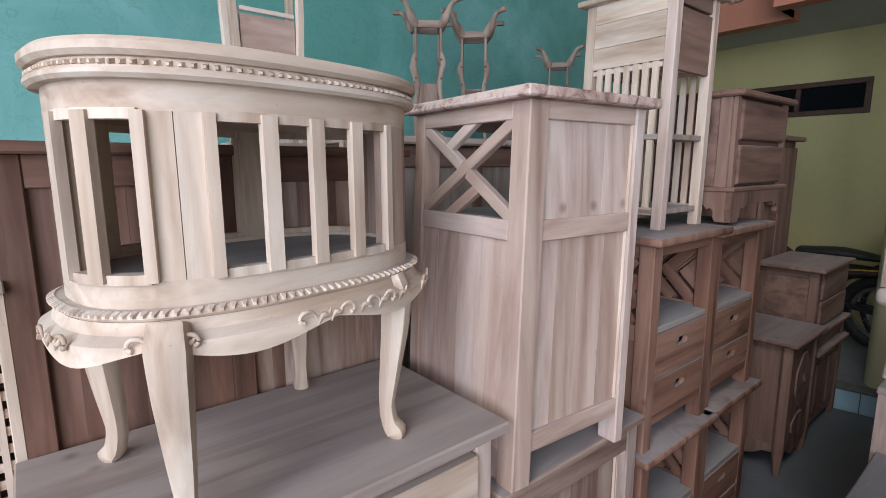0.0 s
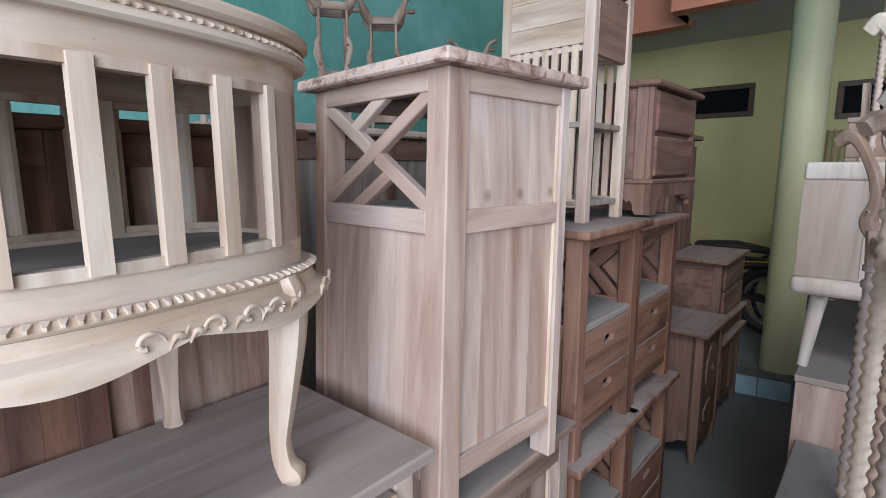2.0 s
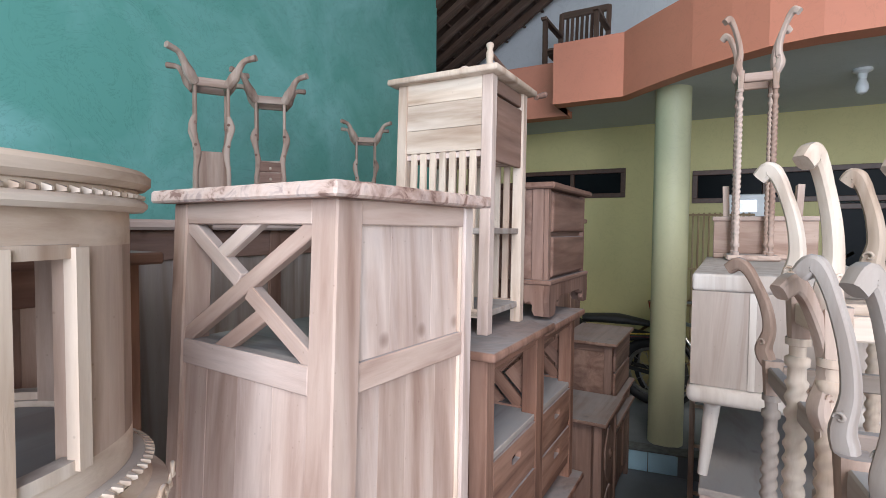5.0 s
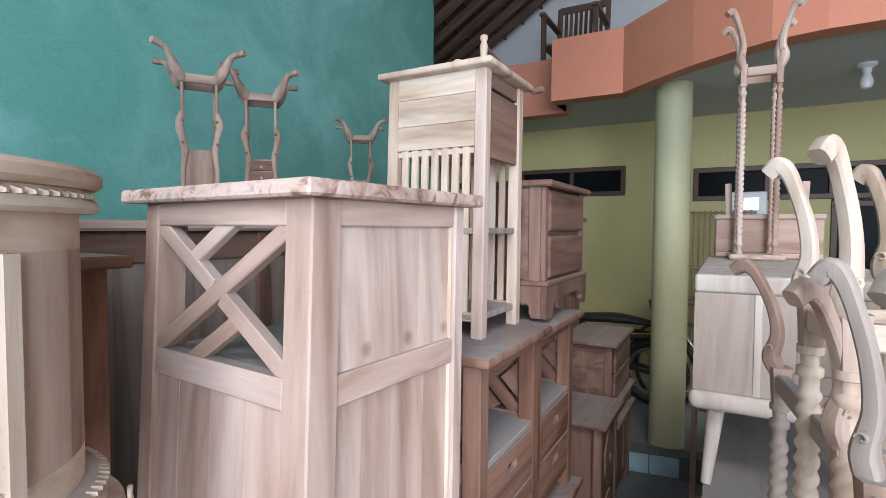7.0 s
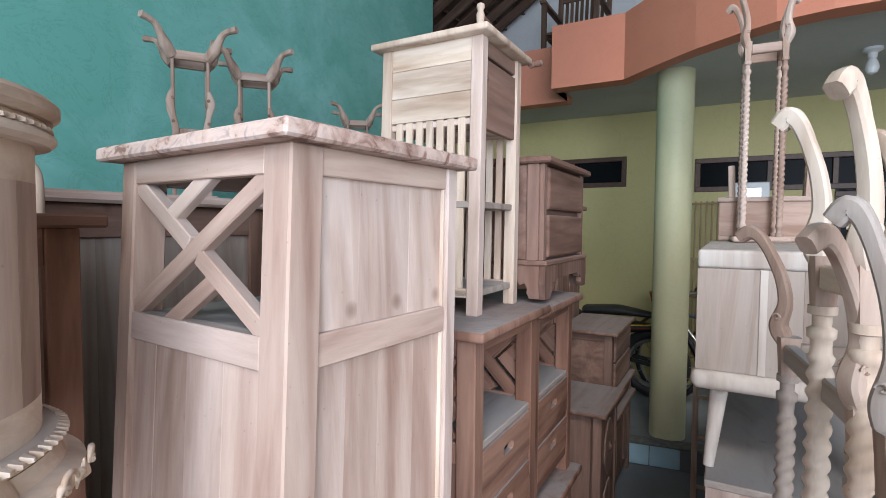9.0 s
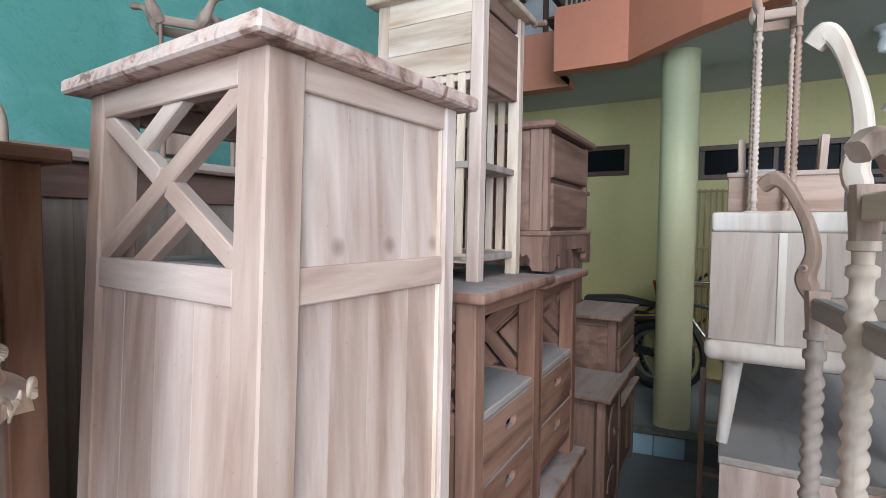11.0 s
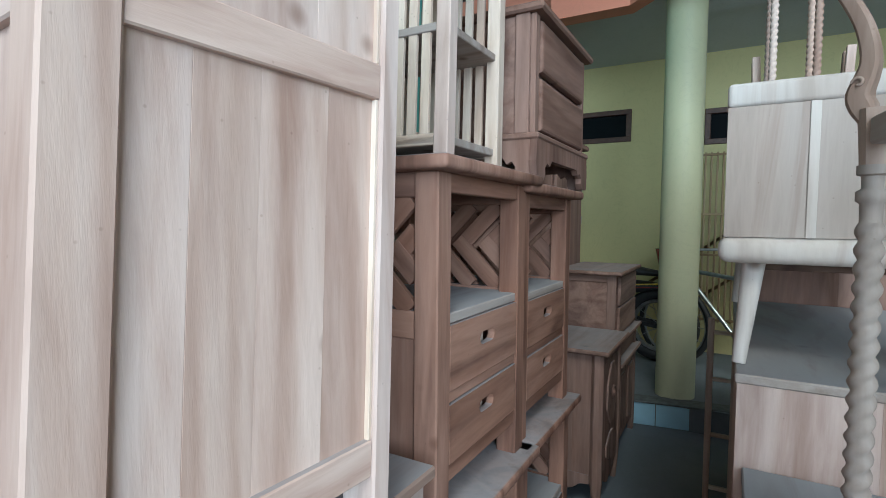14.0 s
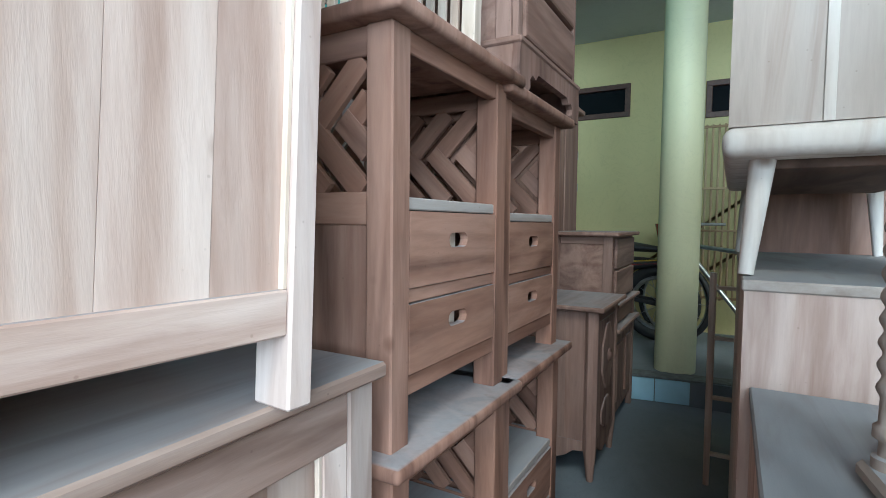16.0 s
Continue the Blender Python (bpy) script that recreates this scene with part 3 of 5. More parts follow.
def bedside(m, w, label, mat=None, h=0.69):
    """Bedside cabinet: an open bay with fretwork sides over two drawers with cut-out grips."""
    mat = mat or TEAK_BROWN
    d = 0.36
    ob = thing("bedside_cabinet", m, label, "cabinet", "stacked bedside cabinets")
    s = 0.050
    for x in (0, w - s):
        for y in (0, d - s):
            board("post", ob, (x, y, 0), (x + s, y + s, h - 0.026), mat, 0.003)
    board("top_rail", ob, (s, 0.004, 0.628), (w - s, 0.026, 0.664), mat)
    board("shelf", ob, (0.012, 0.006, 0.385), (w - 0.012, d - 0.01, 0.405), TEAK_GREY, 0.002, "dusty shelf over the drawers")
    board("rail", ob, (s, 0.005, 0.235), (w - s, 0.026, 0.258), mat)
    board("bottom_rail", ob, (s, 0.004, 0.085), (w - s, 0.026, 0.118), mat)
    for z0, z1 in ((0.260, 0.383), (0.120, 0.233)):
        hole = slot(w / 2, (z0 + z1) / 2 + 0.012, 0.072, 0.027)
        dr = lying("drawer", plate_with_hole(s + 0.002, w - s - 0.002, z0, z1, 0.016, hole), mat, ob, "drawer front with a cut-out grip", AT((0, 0.001, 0)))
        gb = board("grip_back", None, (w / 2 - 0.04, 0.030, (z0 + z1) / 2 - 0.02), (w / 2 + 0.04, 0.034, (z0 + z1) / 2 + 0.035), TEAK_PALE, 0.001)
        gb.matrix_basis = ALONG_X.inverted() @ AT((0, -0.001, 0)) @ gb.matrix_basis
        gb.parent = dr
    for x in (0.008, w - 0.020):
        board("side_panel", ob, (x, s, 0.085), (x + 0.012, d - s, 0.36), mat)
        board("side_rail", ob, (x - 0.002, s, 0.36), (x + 0.014, d - s, 0.412), mat)
        board("side_rail", ob, (x - 0.002, s, 0.618), (x + 0.014, d - s, 0.664), mat)
        fret(ob, "y", x + 0.006, s, d - s, 0.412, 0.618, True, mat)
    fret(ob, "x", d - 0.012, s, w - s, 0.412, 0.628, False, mat)
    board("back_panel", ob, (s, d - 0.02, 0.085), (w - s, d - 0.008, 0.40), mat)
    # bullnosed top
    bm = block(0.062 + w, d + 0.06, 0.026, 0)
    bmesh.ops.bevel(bm, geom=[e for e in bm.edges], offset=0.0085, segments=3, profile=0.5, affect="EDGES")
    smooth(part("top", bm, mat, ob, "bullnosed top board, dusty", AT((w / 2, d / 2 - 0.004, h - 0.013))), 50)
    return ob


def slatted_stand():
    """Tall stand: box with a drop front above, slatted sides and two shelves below."""
    w, d, h = 0.285, 0.325, 0.765
    ob = thing("slatted_stand", pose(1.60, 0.86, 1.331), "tall pale teak stand with slatted sides and a closed box above", "stand")
    s = 0.034
    for x in (0, w - s):
        for y in (0, d - s):
            board("leg", ob, (x, y, 0), (x + s, y + s, h - 0.02), TEAK_PALE if x or y else TEAK, 0.002)
    for x in (0.004, w - 0.020):
        for z0, z1 in ((0.53, 0.60), (0.601, 0.68), (0.681, 0.745)):
            board("side_board", ob, (x, s, z0), (x + 0.016, d - s, z1), TEAK_PALE, 0.0008)
        board("side_rail", ob, (x, s, 0.045), (x + 0.016, d - s, 0.07), TEAK_PALE)
        n = 7
        for i in range(n):
            y = s + 0.013 + (d - 2 * s - 0.02) * (i + 0.15) / n
            board("slat", ob, (x + 0.003, y, 0.07), (x + 0.013, y + 0.021, 0.53), TEAK_PALE, 0.001)
    board("drop_front", ob, (s, 0.006, 0.50), (w - s, 0.022, 0.69), TEAK_RED, 0.002, "reddish drop front")
    board("front_rail", ob, (s, 0.008, 0.70), (w - s, 0.024, 0.742), TEAK_RED, 0.002)
    board("box_floor", ob, (0.01, 0.02, 0.51), (w - 0.01, d - 0.01, 0.528), TEAK)
    board("box_back", ob, (s, d - 0.02, 0.53), (w - s, d - 0.006, 0.745), TEAK)
    board("shelf", ob, (0.004, 0.01, 0.285), (w - 0.004, d - 0.01, 0.303), TEAK_GREY)
    board("shelf", ob, (0.004, 0.01, 0.048), (w - 0.004, d - 0.01, 0.066), TEAK_GREY)
    bm = block(w + 0.06, d + 0.05, 0.02, 0)
    bmesh.ops.bevel(bm, geom=bm.edges[:], offset=0.006, segments=2, profile=0.5, affect="EDGES")
    smooth(part("top", bm, TEAK_PALE, ob, "", AT((w / 2, d / 2, h - 0.010))), 50)
    # turned finial, gallery rail and scroll ears on the top
    prof = [(0.010, 0), (0.012, 0.008), (0.0085, 0.02), (0.011, 0.05), (0.012, 0.07), (0.008, 0.082), (0.012, 0.092), (0.011, 0.10), (0.003, 0.105)]
    smooth(part("finial", lathe(prof, 14), TEAK_PALE, ob, "turned knob", AT((0.085, 0.05, h))))
    beam("gallery_rail", ob, (0.085, 0.052, h + 0.075), (w + 0.02, 0.03, h + 0.012), 0.012, 0.012, TEAK_RED)
    smooth(part("finial", lathe([(r * 0.9, z * 0.55) for r, z in prof], 12), TEAK_RED, ob, "", pose(w + 0.03, -0.018, h - 0.02, 0, 70, -20)))
    smooth(part("scroll_ear", lathe([(0.002, 0), (0.022, 0.003), (0.022, 0.011), (0.002, 0.014)], 18), TEAK_PALE, ob, "", pose(0.03, 0.11, h + 0.004, 90, 0, 90)))
    return rack(ob, 0.07, 0.02)


def small_chest():
    """Two-drawer chest on a bracket-footed plinth."""
    w, d = 0.50, 0.31
    ob = thing("small_chest", pose(2.0, 0.812, 1.331), "small reddish teak chest of two drawers on bracket feet", "chest")
    board("body", ob, (0, 0.02, 0.125), (w, d, 0.44), TEAK_RED, 0.003)
    for x in (0.0, w - 0.03):
        board("stile", ob, (x, 0.004, 0.125), (x + 0.03, 0.02, 0.44), TEAK_RED)
    for y in (0.02, d - 0.05):
        board("stile", ob, (-0.008, y, 0.125), (-0.0005, y + 0.04, 0.44), TEAK_RED)
    for z0, z1 in ((0.135, 0.275), (0.292, 0.43)):
        bm = block(w - 0.075, 0.018, z1 - z0, 0)
        bmesh.ops.bevel(bm, geom=[e for e in bm.edges if all(v.co.y < 0 for v in e.verts)], offset=0.008, segments=2, profile=0.5, affect="EDGES")
        lying("drawer", bm, TEAK_RED, ob, "raised drawer front", AT((w / 2, 0.006, (z0 + z1) / 2)))
    board("top", ob, (-0.022, -0.022, 0.44), (w + 0.022, d + 0.01, 0.462), TEAK_RED, 0.006)
    board("plinth_moulding", ob, (-0.015, -0.012, 0.108), (w + 0.015, d, 0.125), TEAK_RED, 0.004)
    # scrolled bracket base, front and sides
    L = w + 0.02
    out = [(0, 0), (0.055, 0), (0.07, 0.018), (0.068, 0.036), (0.085, 0.05), (0.11, 0.043), (0.13, 0.06), (L - 0.13, 0.06), (L - 0.11, 0.043),
           (L - 0.085, 0.05), (L - 0.068, 0.036), (L - 0.07, 0.018), (L - 0.055, 0), (L, 0), (L + 0.008, 0.05), (L, 0.108), (0, 0.108), (-0.008, 0.05)]
    part("bracket_base", extrude_outline(out, 0.02), TEAK_RED, ob, "", AT((-0.01, -0.008, 0)))
    k = d / L
    side = [(x * k, z) for x, z in out]
    for x in (-0.01, w - 0.01):
        part("bracket_base", extrude_outline(side, 0.018), TEAK_RED, ob, "", pose(x + 0.019, 0.014, 0, 0, 0, 90))
    return ob


def door_cabinet():
    """Cabinet on tapered feet, door with a carved lozenge."""
    w, d, h = 0.42, 0.42, 0.72
    ob = thing("door_cabinet", pose(2.86, 0.80, FL), "reddish teak cabinet with a carved door on tapered feet", "cabinet")
    for x in (0, w - 0.05):
        for y in (0, d - 0.05):
            path = [(x + 0.025, y + 0.025, h - 0.02), (x + 0.025, y + 0.025, 0.16), (x + 0.025, y + 0.025, 0.12), (x + 0.022, y + 0.022, 0.0)]
            part("leg", sweep(path, [0.025, 0.025, 0.024, 0.012], 8, 8), TEAK_RED, ob)
    planks(ob, "y", 0.05, d - 0.05, 0.14, h - 0.02, 0.006, 0.012, TEAK_RED, 3, 31)
    planks(ob, "y", 0.05, d - 0.05, 0.14, h - 0.02, w - 0.018, 0.012, TEAK_RED, 3, 32)
    scal = [(0, 0.05), (0.04, 0.045), (0.07, 0.02), (0.12, 0.0), (0.16, 0.012), (0.20, 0.0), (0.25, 0.02), (0.28, 0.045), (0.32, 0.05), (0.32, 0.09), (0, 0.09)]
    part("apron", extrude_outline(scal, 0.014), TEAK_RED, ob, "scalloped apron", pose(0.018, 0.05, 0.075, 0, 0, 90))
    part("apron", extrude_outline(scal, 0.014), TEAK_RED, ob, "scalloped apron", AT((0.05, 0.006, 0.075)))
    board("rail", ob, (0.05, 0.004, h - 0.07), (w - 0.05, 0.02, h - 0.02), TEAK_RED)
    door = board("door", ob, (0.052, 0.006, 0.16), (w - 0.052, 0.022, h - 0.075), TEAK_RED, 0.003)
    for z0, z1 in ((-0.23, -0.10), (-0.06, 0.22)):
        hw, hh = 0.10, (z1 - z0) / 2
        loz = [(-hw * 0.3, -hh), (hw * 0.3, -hh), (hw, -hh * 0.4), (hw, hh * 0.4), (hw * 0.3, hh), (-hw * 0.3, hh), (-hw, hh * 0.4), (-hw, -hh * 0.4)]
        part("raised_panel", extrude_outline(loz, 0.010, 0.003), TEAK_RED, door, "carved raised panel", AT((0, -0.016, (z0 + z1) / 2)))
    smooth(part("rosette", lathe([(0.002, 0), (0.035, 0.002), (0.03, 0.008), (0.018, 0.006), (0.012, 0.012), (0.002, 0.014)], 16), TEAK_RED, door, "", pose(0, -0.016, 0.08, 90, 0, 0)))
    board("back_panel", ob, (0.05, d - 0.02, 0.12), (w - 0.05, d - 0.008, h - 0.02), TEAK_RED)
    board("top", ob, (-0.035, -0.03, h - 0.02), (w + 0.03, d, h), TEAK_RED, 0.005, "dusty top board")
    return ob


def drawer_chest():
    """Stepped chest: drawers above, panelled doors below."""
    w, d, h = 0.58, 0.33, 1.007
    ob = thing("stepped_chest", pose(3.37, 0.835, FL), "reddish teak stepped chest with drawers over panelled doors", "chest")
    board("body", ob, (0.0, 0.03, 0.03), (w, d, 0.64), TEAK_RED, 0.004)
    for x in (0.0, w - 0.045):
        board("stile", ob, (x, 0, 0.0), (x + 0.045, 0.03, 0.62), TEAK_RED)
    for x in (0.05, w / 2 + 0.005):
        dd = board("door", ob, (x, 0.008, 0.08), (x + w / 2 - 0.055, 0.03, 0.50), TEAK_RED, 0.003)
        board("raised_panel", dd, (-0.07, -0.022, -0.15), (0.07, -0.008, 0.15), TEAK_RED, 0.005)
    board("shelf_moulding", ob, (-0.015, -0.03, 0.515), (w + 0.01, 0.03, 0.535), TEAK_RED, 0.005)
    board("drawer", ob, (0.05, 0.004, 0.545), (w - 0.05, 0.03, 0.62), TEAK_RED, 0.004)
    board("waist_moulding", ob, (-0.015, -0.028, 0.64), (w + 0.02, d, 0.658), TEAK_RED, 0.005)
    board("upper_body", ob, (0.02, 0.02, 0.658), (w - 0.005, d, h - 0.02), TEAK_RED, 0.003)
    for y in (0.02, d - 0.05):
        board("stile", ob, (0.012, y, 0.658), (0.0196, y + 0.045, h - 0.02), TEAK_RED)
    board("side_rail", ob, (0.013, 0.066, h - 0.06), (0.0197, d - 0.051, h - 0.02), TEAK_RED)
    for z0, z1 in ((0.67, 0.815), (0.825, 0.975)):
        board("drawer", ob, (0.05, 0.004, z0), (w - 0.04, 0.0198, z1), TEAK_RED, 0.004)
    board("top", ob, (-0.02, -0.015, h - 0.02), (w + 0.02, d + 0.01, h), TEAK_RED, 0.005, "dusty top board")
    return ob


def wardrobe():
    ob = thing("tall_wardrobe", pose(3.45, 1.205, FL), "tall reddish teak wardrobe standing behind the chests", "wardrobe")
    board("body", ob, (0, 0.02, 0.08), (0.58, 0.5, 1.72), TEAK_RED, 0.004)
    for x in (0.02, 0.3):
        board("door", ob, (x, 0.0, 0.12), (x + 0.265, 0.0196, 1.68), TEAK_RED, 0.004)
    for z in (1.25, 1.45):
        smooth(part("hinge", lathe([(0.006, 0), (0.006, 0.05)], 10), STEEL, ob, "bright steel hinge", AT((0.592, 0.01, z))))
    board("cornice", ob, (-0.03, -0.03, 1.72), (0.61, 0.5, 1.75), TEAK_RED, 0.006)
    for x in (0, 0.53):
        for y in (0.02, 0.45):
            board("foot", ob, (x, y, 0), (x + 0.05, y + 0.05, 0.08), TEAK_RED)
    return ob


# ---------------------------------------------------------------- oval vitrine
def oval(th, a, b, n=2.6):
    c, s = math.cos(th), math.sin(th)
    f = (abs(c) ** n + abs(s) ** n) ** (-1 / n)
    return a * f * c, b * f * s


def oval_band(t0, t1, z0, z1, a, b, thick, steps):
    """A curved board that follows the oval between two angles (degrees)."""
    rings = []
    for i in range(steps + 1):
        th = radians(t0 + (t1 - t0) * i / steps)
        x, y = oval(th, a, b)
        u, v = oval(th, a - thick, b - thick)
        rings.append([(x, y, z0), (x, y, z1), (u, v, z1), (u, v, z0)])
    bm = ring_mesh(bmesh.new(), rings, abs(t1 - t0) < 359.9)
    if abs(t1 - t0) >= 359.9:
        bmesh.ops.remove_doubles(bm, verts=bm.verts[:], dist=1e-5)
    bmesh.ops.recalc_face_normals(bm, faces=bm.faces[:])
    return bm


def oval_disc(a, b, z0, z1, rim=0.004, n=72):
    prof = [(-rim, z0), (0, z0 + rim), (0, z1 - rim), (-rim, z1)]
    rings = [[(*oval(2 * math.pi * i / n, a + o, b + o), z) for i in range(n)] for o, z in prof]
    return ring_mesh(bmesh.new(), rings)


def beads(ob, name, a, b, z, count, r, mat):
    me = None
    for i in range(count):
        th = 2 * math.pi * (i + 0.5) / count
        x, y = oval(th, a, b)
        if me is None:
            bm = bmesh.new()
            bmesh.ops.create_cube(bm, size=1, matrix=Matrix.Diagonal((1.9 * r, 1.65 * r, 1.7 * r, 1)))
            for v in bm.verts:
                if v.co.x > 0:
                    v.co.y *= 0.35
                    v.co.z = v.co.z * 0.4 - 0.25 * r
            o = part(name, bm, mat, ob, "", AT((x, y, z)) @ Matrix.Rotation(th, 4, "Z"))
            me = o.data
        else:
            o = new(name, me)
            o.parent = ob
            o.matrix_basis = AT((x, y, z)) @ Matrix.Rotation(th, 4, "Z")


def vitrine():
    ob = thing("oval_vitrine", pose(0.391, 1.001, 1.003, 0, 0, 9.0), "carved pale teak oval vitrine table on cabriole legs, glass missing", "vitrine")
    A, B, T = 0.297, 0.190, 0.018
    z0, z1, w0, w1 = 0.345, 0.643, 0.382, 0.605
    W = TEAK_PALE
    # ring of sill and head boards, then posts and windows between
    windows = [(-136, -168, 2), (-120, -61, 4), (24, 66, 2), (78, 128, 3)]
    smooth(lying("sill_band", oval_band(0, 360, z0, w0, A, B, T, 90), W, ob), 30)
    smooth(lying("head_band", oval_band(0, 360, w1, z1, A, B, T, 90), W, ob, "pale head band with a knot"), 30)
    solid = [(-61, 24), (66, 78), (128, 192), (-136, -128), (-128, -120)]
    for a, b in solid:
        k = max(1, round(abs(b - a) / 16))
        for i in range(k):
            u, v = a + (b - a) * i / k, a + (b - a) * (i + 1) / k
            # right-hand staves in browner teak: that side's shade is put into the colour
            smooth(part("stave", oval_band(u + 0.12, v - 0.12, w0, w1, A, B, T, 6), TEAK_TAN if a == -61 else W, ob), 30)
    for a, b, n in windows:
        for z, s in ((w0, 1), (w1, -1)):
            smooth(part("window_bead", oval_band(a, b, z - 0.003 if s > 0 else z - 0.011, z + 0.011 if s > 0 else z + 0.003, A + 0.0065, B + 0.0065, 0.019, 24), W, ob), 30)
        for i in range(n + 1):
            th = radians(a + (b - a) * i / n)
            x, y = oval(th, A, B)
            x2, y2 = oval(th + 0.01, A, B)
            t = math.degrees(math.atan2(y2 - y, x2 - x))
            edge_post = i in (0, n)
            hw = 0.008 if edge_post else 0.0115
            bm = bmesh.new()
            prof = [(-hw, 0.012), (-hw, -0.002), (-hw * 0.25, -0.0075), (hw * 0.25, -0.0075), (hw, -0.002), (hw, 0.012)]
            ring_mesh(bm, [[(px, py, z) for px, py in prof] for z in (w0, w1)])
            bmesh.ops.recalc_face_normals(bm, faces=bm.faces[:])
            part("glazing_bar", bm, W, ob, "", pose(x, y, 0, 0, 0, t + 180))
    smooth(lying("bottom", oval_disc(A - 0.018, B - 0.018, z0 + 0.012, z0 + 0.03), TEAK_GREY, ob, "dusty inner floor"), 30)
    # top: bead moulding between two oval boards
    smooth(lying("cornice", oval_disc(A + 0.018, B + 0.020, z1, z1 + 0.015, 0.005), W, ob), 40)
    smooth(part("neck", oval_disc(A + 0.009, B + 0.011, z1 + 0.015, z1 + 0.026, 0.001), W, ob), 40)
    beads(ob, "bead", A + 0.011, B + 0.013, z1 + 0.019, 140, 0.0052, W)
    smooth(lying("top", oval_disc(A + 0.021, B + 0.024, z1 + 0.026, z1 + 0.048, 0.006), W, ob, "oval top board"), 40)
    # skirt: bead moulding, then an apron that swells out and is cut in curves below
    smooth(lying("base_moulding", oval_disc(A + 0.018, B + 0.018, z0 - 0.014, z0, 0.005), W, ob), 40)
    beads(ob, "bead", A + 0.0175, B + 0.0175, z0 - 0.003, 140, 0.0055, W)
    n = 144
    rings = []
    for i in range(n):
        th = 2 * math.pi * i / n
        low = 0.293 - 0.010 * abs(math.sin(th * 4)) ** 0.7 + 0.007 * math.cos(8 * th)
        pr = [(0.014, z0 - 0.014), (0.020, z0 - 0.03), (0.036, 0.305), (0.040, low), (0.018, low + 0.002), (0.004, z0 - 0.02)]
        rings.append([(*oval(th, A + o, B + o), z) for o, z in pr])
    bm = ring_mesh(bmesh.new(), rings + rings[:1], False)
    bmesh.ops.remove_doubles(bm, verts=bm.verts[:], dist=1e-6)
    bmesh.ops.recalc_face_normals(bm, faces=bm.faces[:])
    smooth(lying("apron", bm, W, ob, "swelling carved apron"), 35)
    # carved scrolls and leaves along the apron
    for th0, flip in ((-138, 1), (-100, 1), (-86, -1), (-78, 1), (-70, -1), (-48, 1), (-160, -1), (-178, 1), (-35, -1), (-126, -1)):
        pts = []
        for i in range(22):
            u = i / 21
            ang = u * 4.2
            rad = 0.017 * (1 - 0.75 * u)
            th = radians(th0 + flip * math.degrees(rad * math.cos(ang) / 0.30))
            x, y = oval(th, A + 0.041, B + 0.041)
            pts.append((x, y, 0.305 + rad * math.sin(ang)))
        smooth(part("carved_scroll", sweep(pts, lerp_list([0.0015, 0.0035, 0.003, 0.004], len(pts)), 8, 2, (0, 0, 1)), W, ob), 60)
    for th0 in (-96, -92, -82, -75, -66, -129, -134, -51, -45, -165, -172):
        pts = []
        for i in range(8):
            u = i / 7
            th = radians(th0 + 4 * u)
            x, y = oval(th, A + 0.040, B + 0.040)
            pts.append((x, y, 0.294 + 0.024 * u + 0.006 * math.sin(u * 6)))
        smooth(part("carved_leaf", sweep(pts, lerp_list([0.001, 0.0045, 0.005, 0.001], 8), 8, 2, (0, 0, 1)), W, ob), 60)
    # cabriole legs
    for sx, sy in ((-1, -1), (1, -1), (-1, 1), (1, 1)):
        kx, ky = (-0.228 if sx < 0 else 0.165), (-0.168 if sy < 0 else 0.152)
        d = Vector((sx * 0.5, sy * 0.85, 0)).normalized()
        base = Vector((kx, ky, 0))
        ctrl = [base + d * o + Vector((0, 0, z)) for o, z in ((0.004, 0.330), (0.014, 0.295), (0.012, 0.235), (0.000, 0.14), (-0.008, 0.07), (-0.002, 0.03), (0.010, 0.012), (0.011, 0.0))]
        pts = spline(ctrl, 4)
        smooth(part("leg", sweep(pts, lerp_list([0.025, 0.029, 0.026, 0.020, 0.0145, 0.0155, 0.019, 0.013], len(pts)), 12, 4, (d.y, -d.x, 0)), W, ob, "tapering cabriole leg"), 50)
    return ob


def desk():
    w, d, h = 0.812, 0.475, 1.043
    ob = thing("long_chest", pose(-0.006, 0.748, FL), "long raw teak chest of drawers with a dusty top", "chest")
    board("top", ob, (0, 0, h - 0.026), (w, d, h), ROSE_DUST, 0.004, "wide dusty top board")
    for x in (0.03, w - 0.075):
        board("post", ob, (x, 0.025, 0), (x + 0.045, 0.07, h - 0.026), TEAK, 0.003)
        board("post", ob, (x, d - 0.06, 0), (x + 0.045, d - 0.015, h - 0.026), TEAK, 0.003)
    board("rail", ob, (0.075, 0.028, h - 0.05), (w - 0.075, 0.05, h - 0.026), TEAK)
    for i in range(4):
        z1 = h - 0.054 - i * 0.24
        dr = board("drawer", ob, (0.08, 0.012 if i == 0 else 0.024, z1 - 0.23), (w - 0.08, 0.045, z1), TEAK_PALE if i == 0 else TEAK, 0.003)
        dr.rotation_mode = "XYZ"
    for x in (0.035, w - 0.052):
        board("side_panel", ob, (x, 0.07, 0.05), (x + 0.014, d - 0.06, h - 0.026), TEAK)
    board("back_panel", ob, (0.075, d - 0.03, 0.05), (w - 0.075, d - 0.018, h - 0.026), TEAK)
    return ob


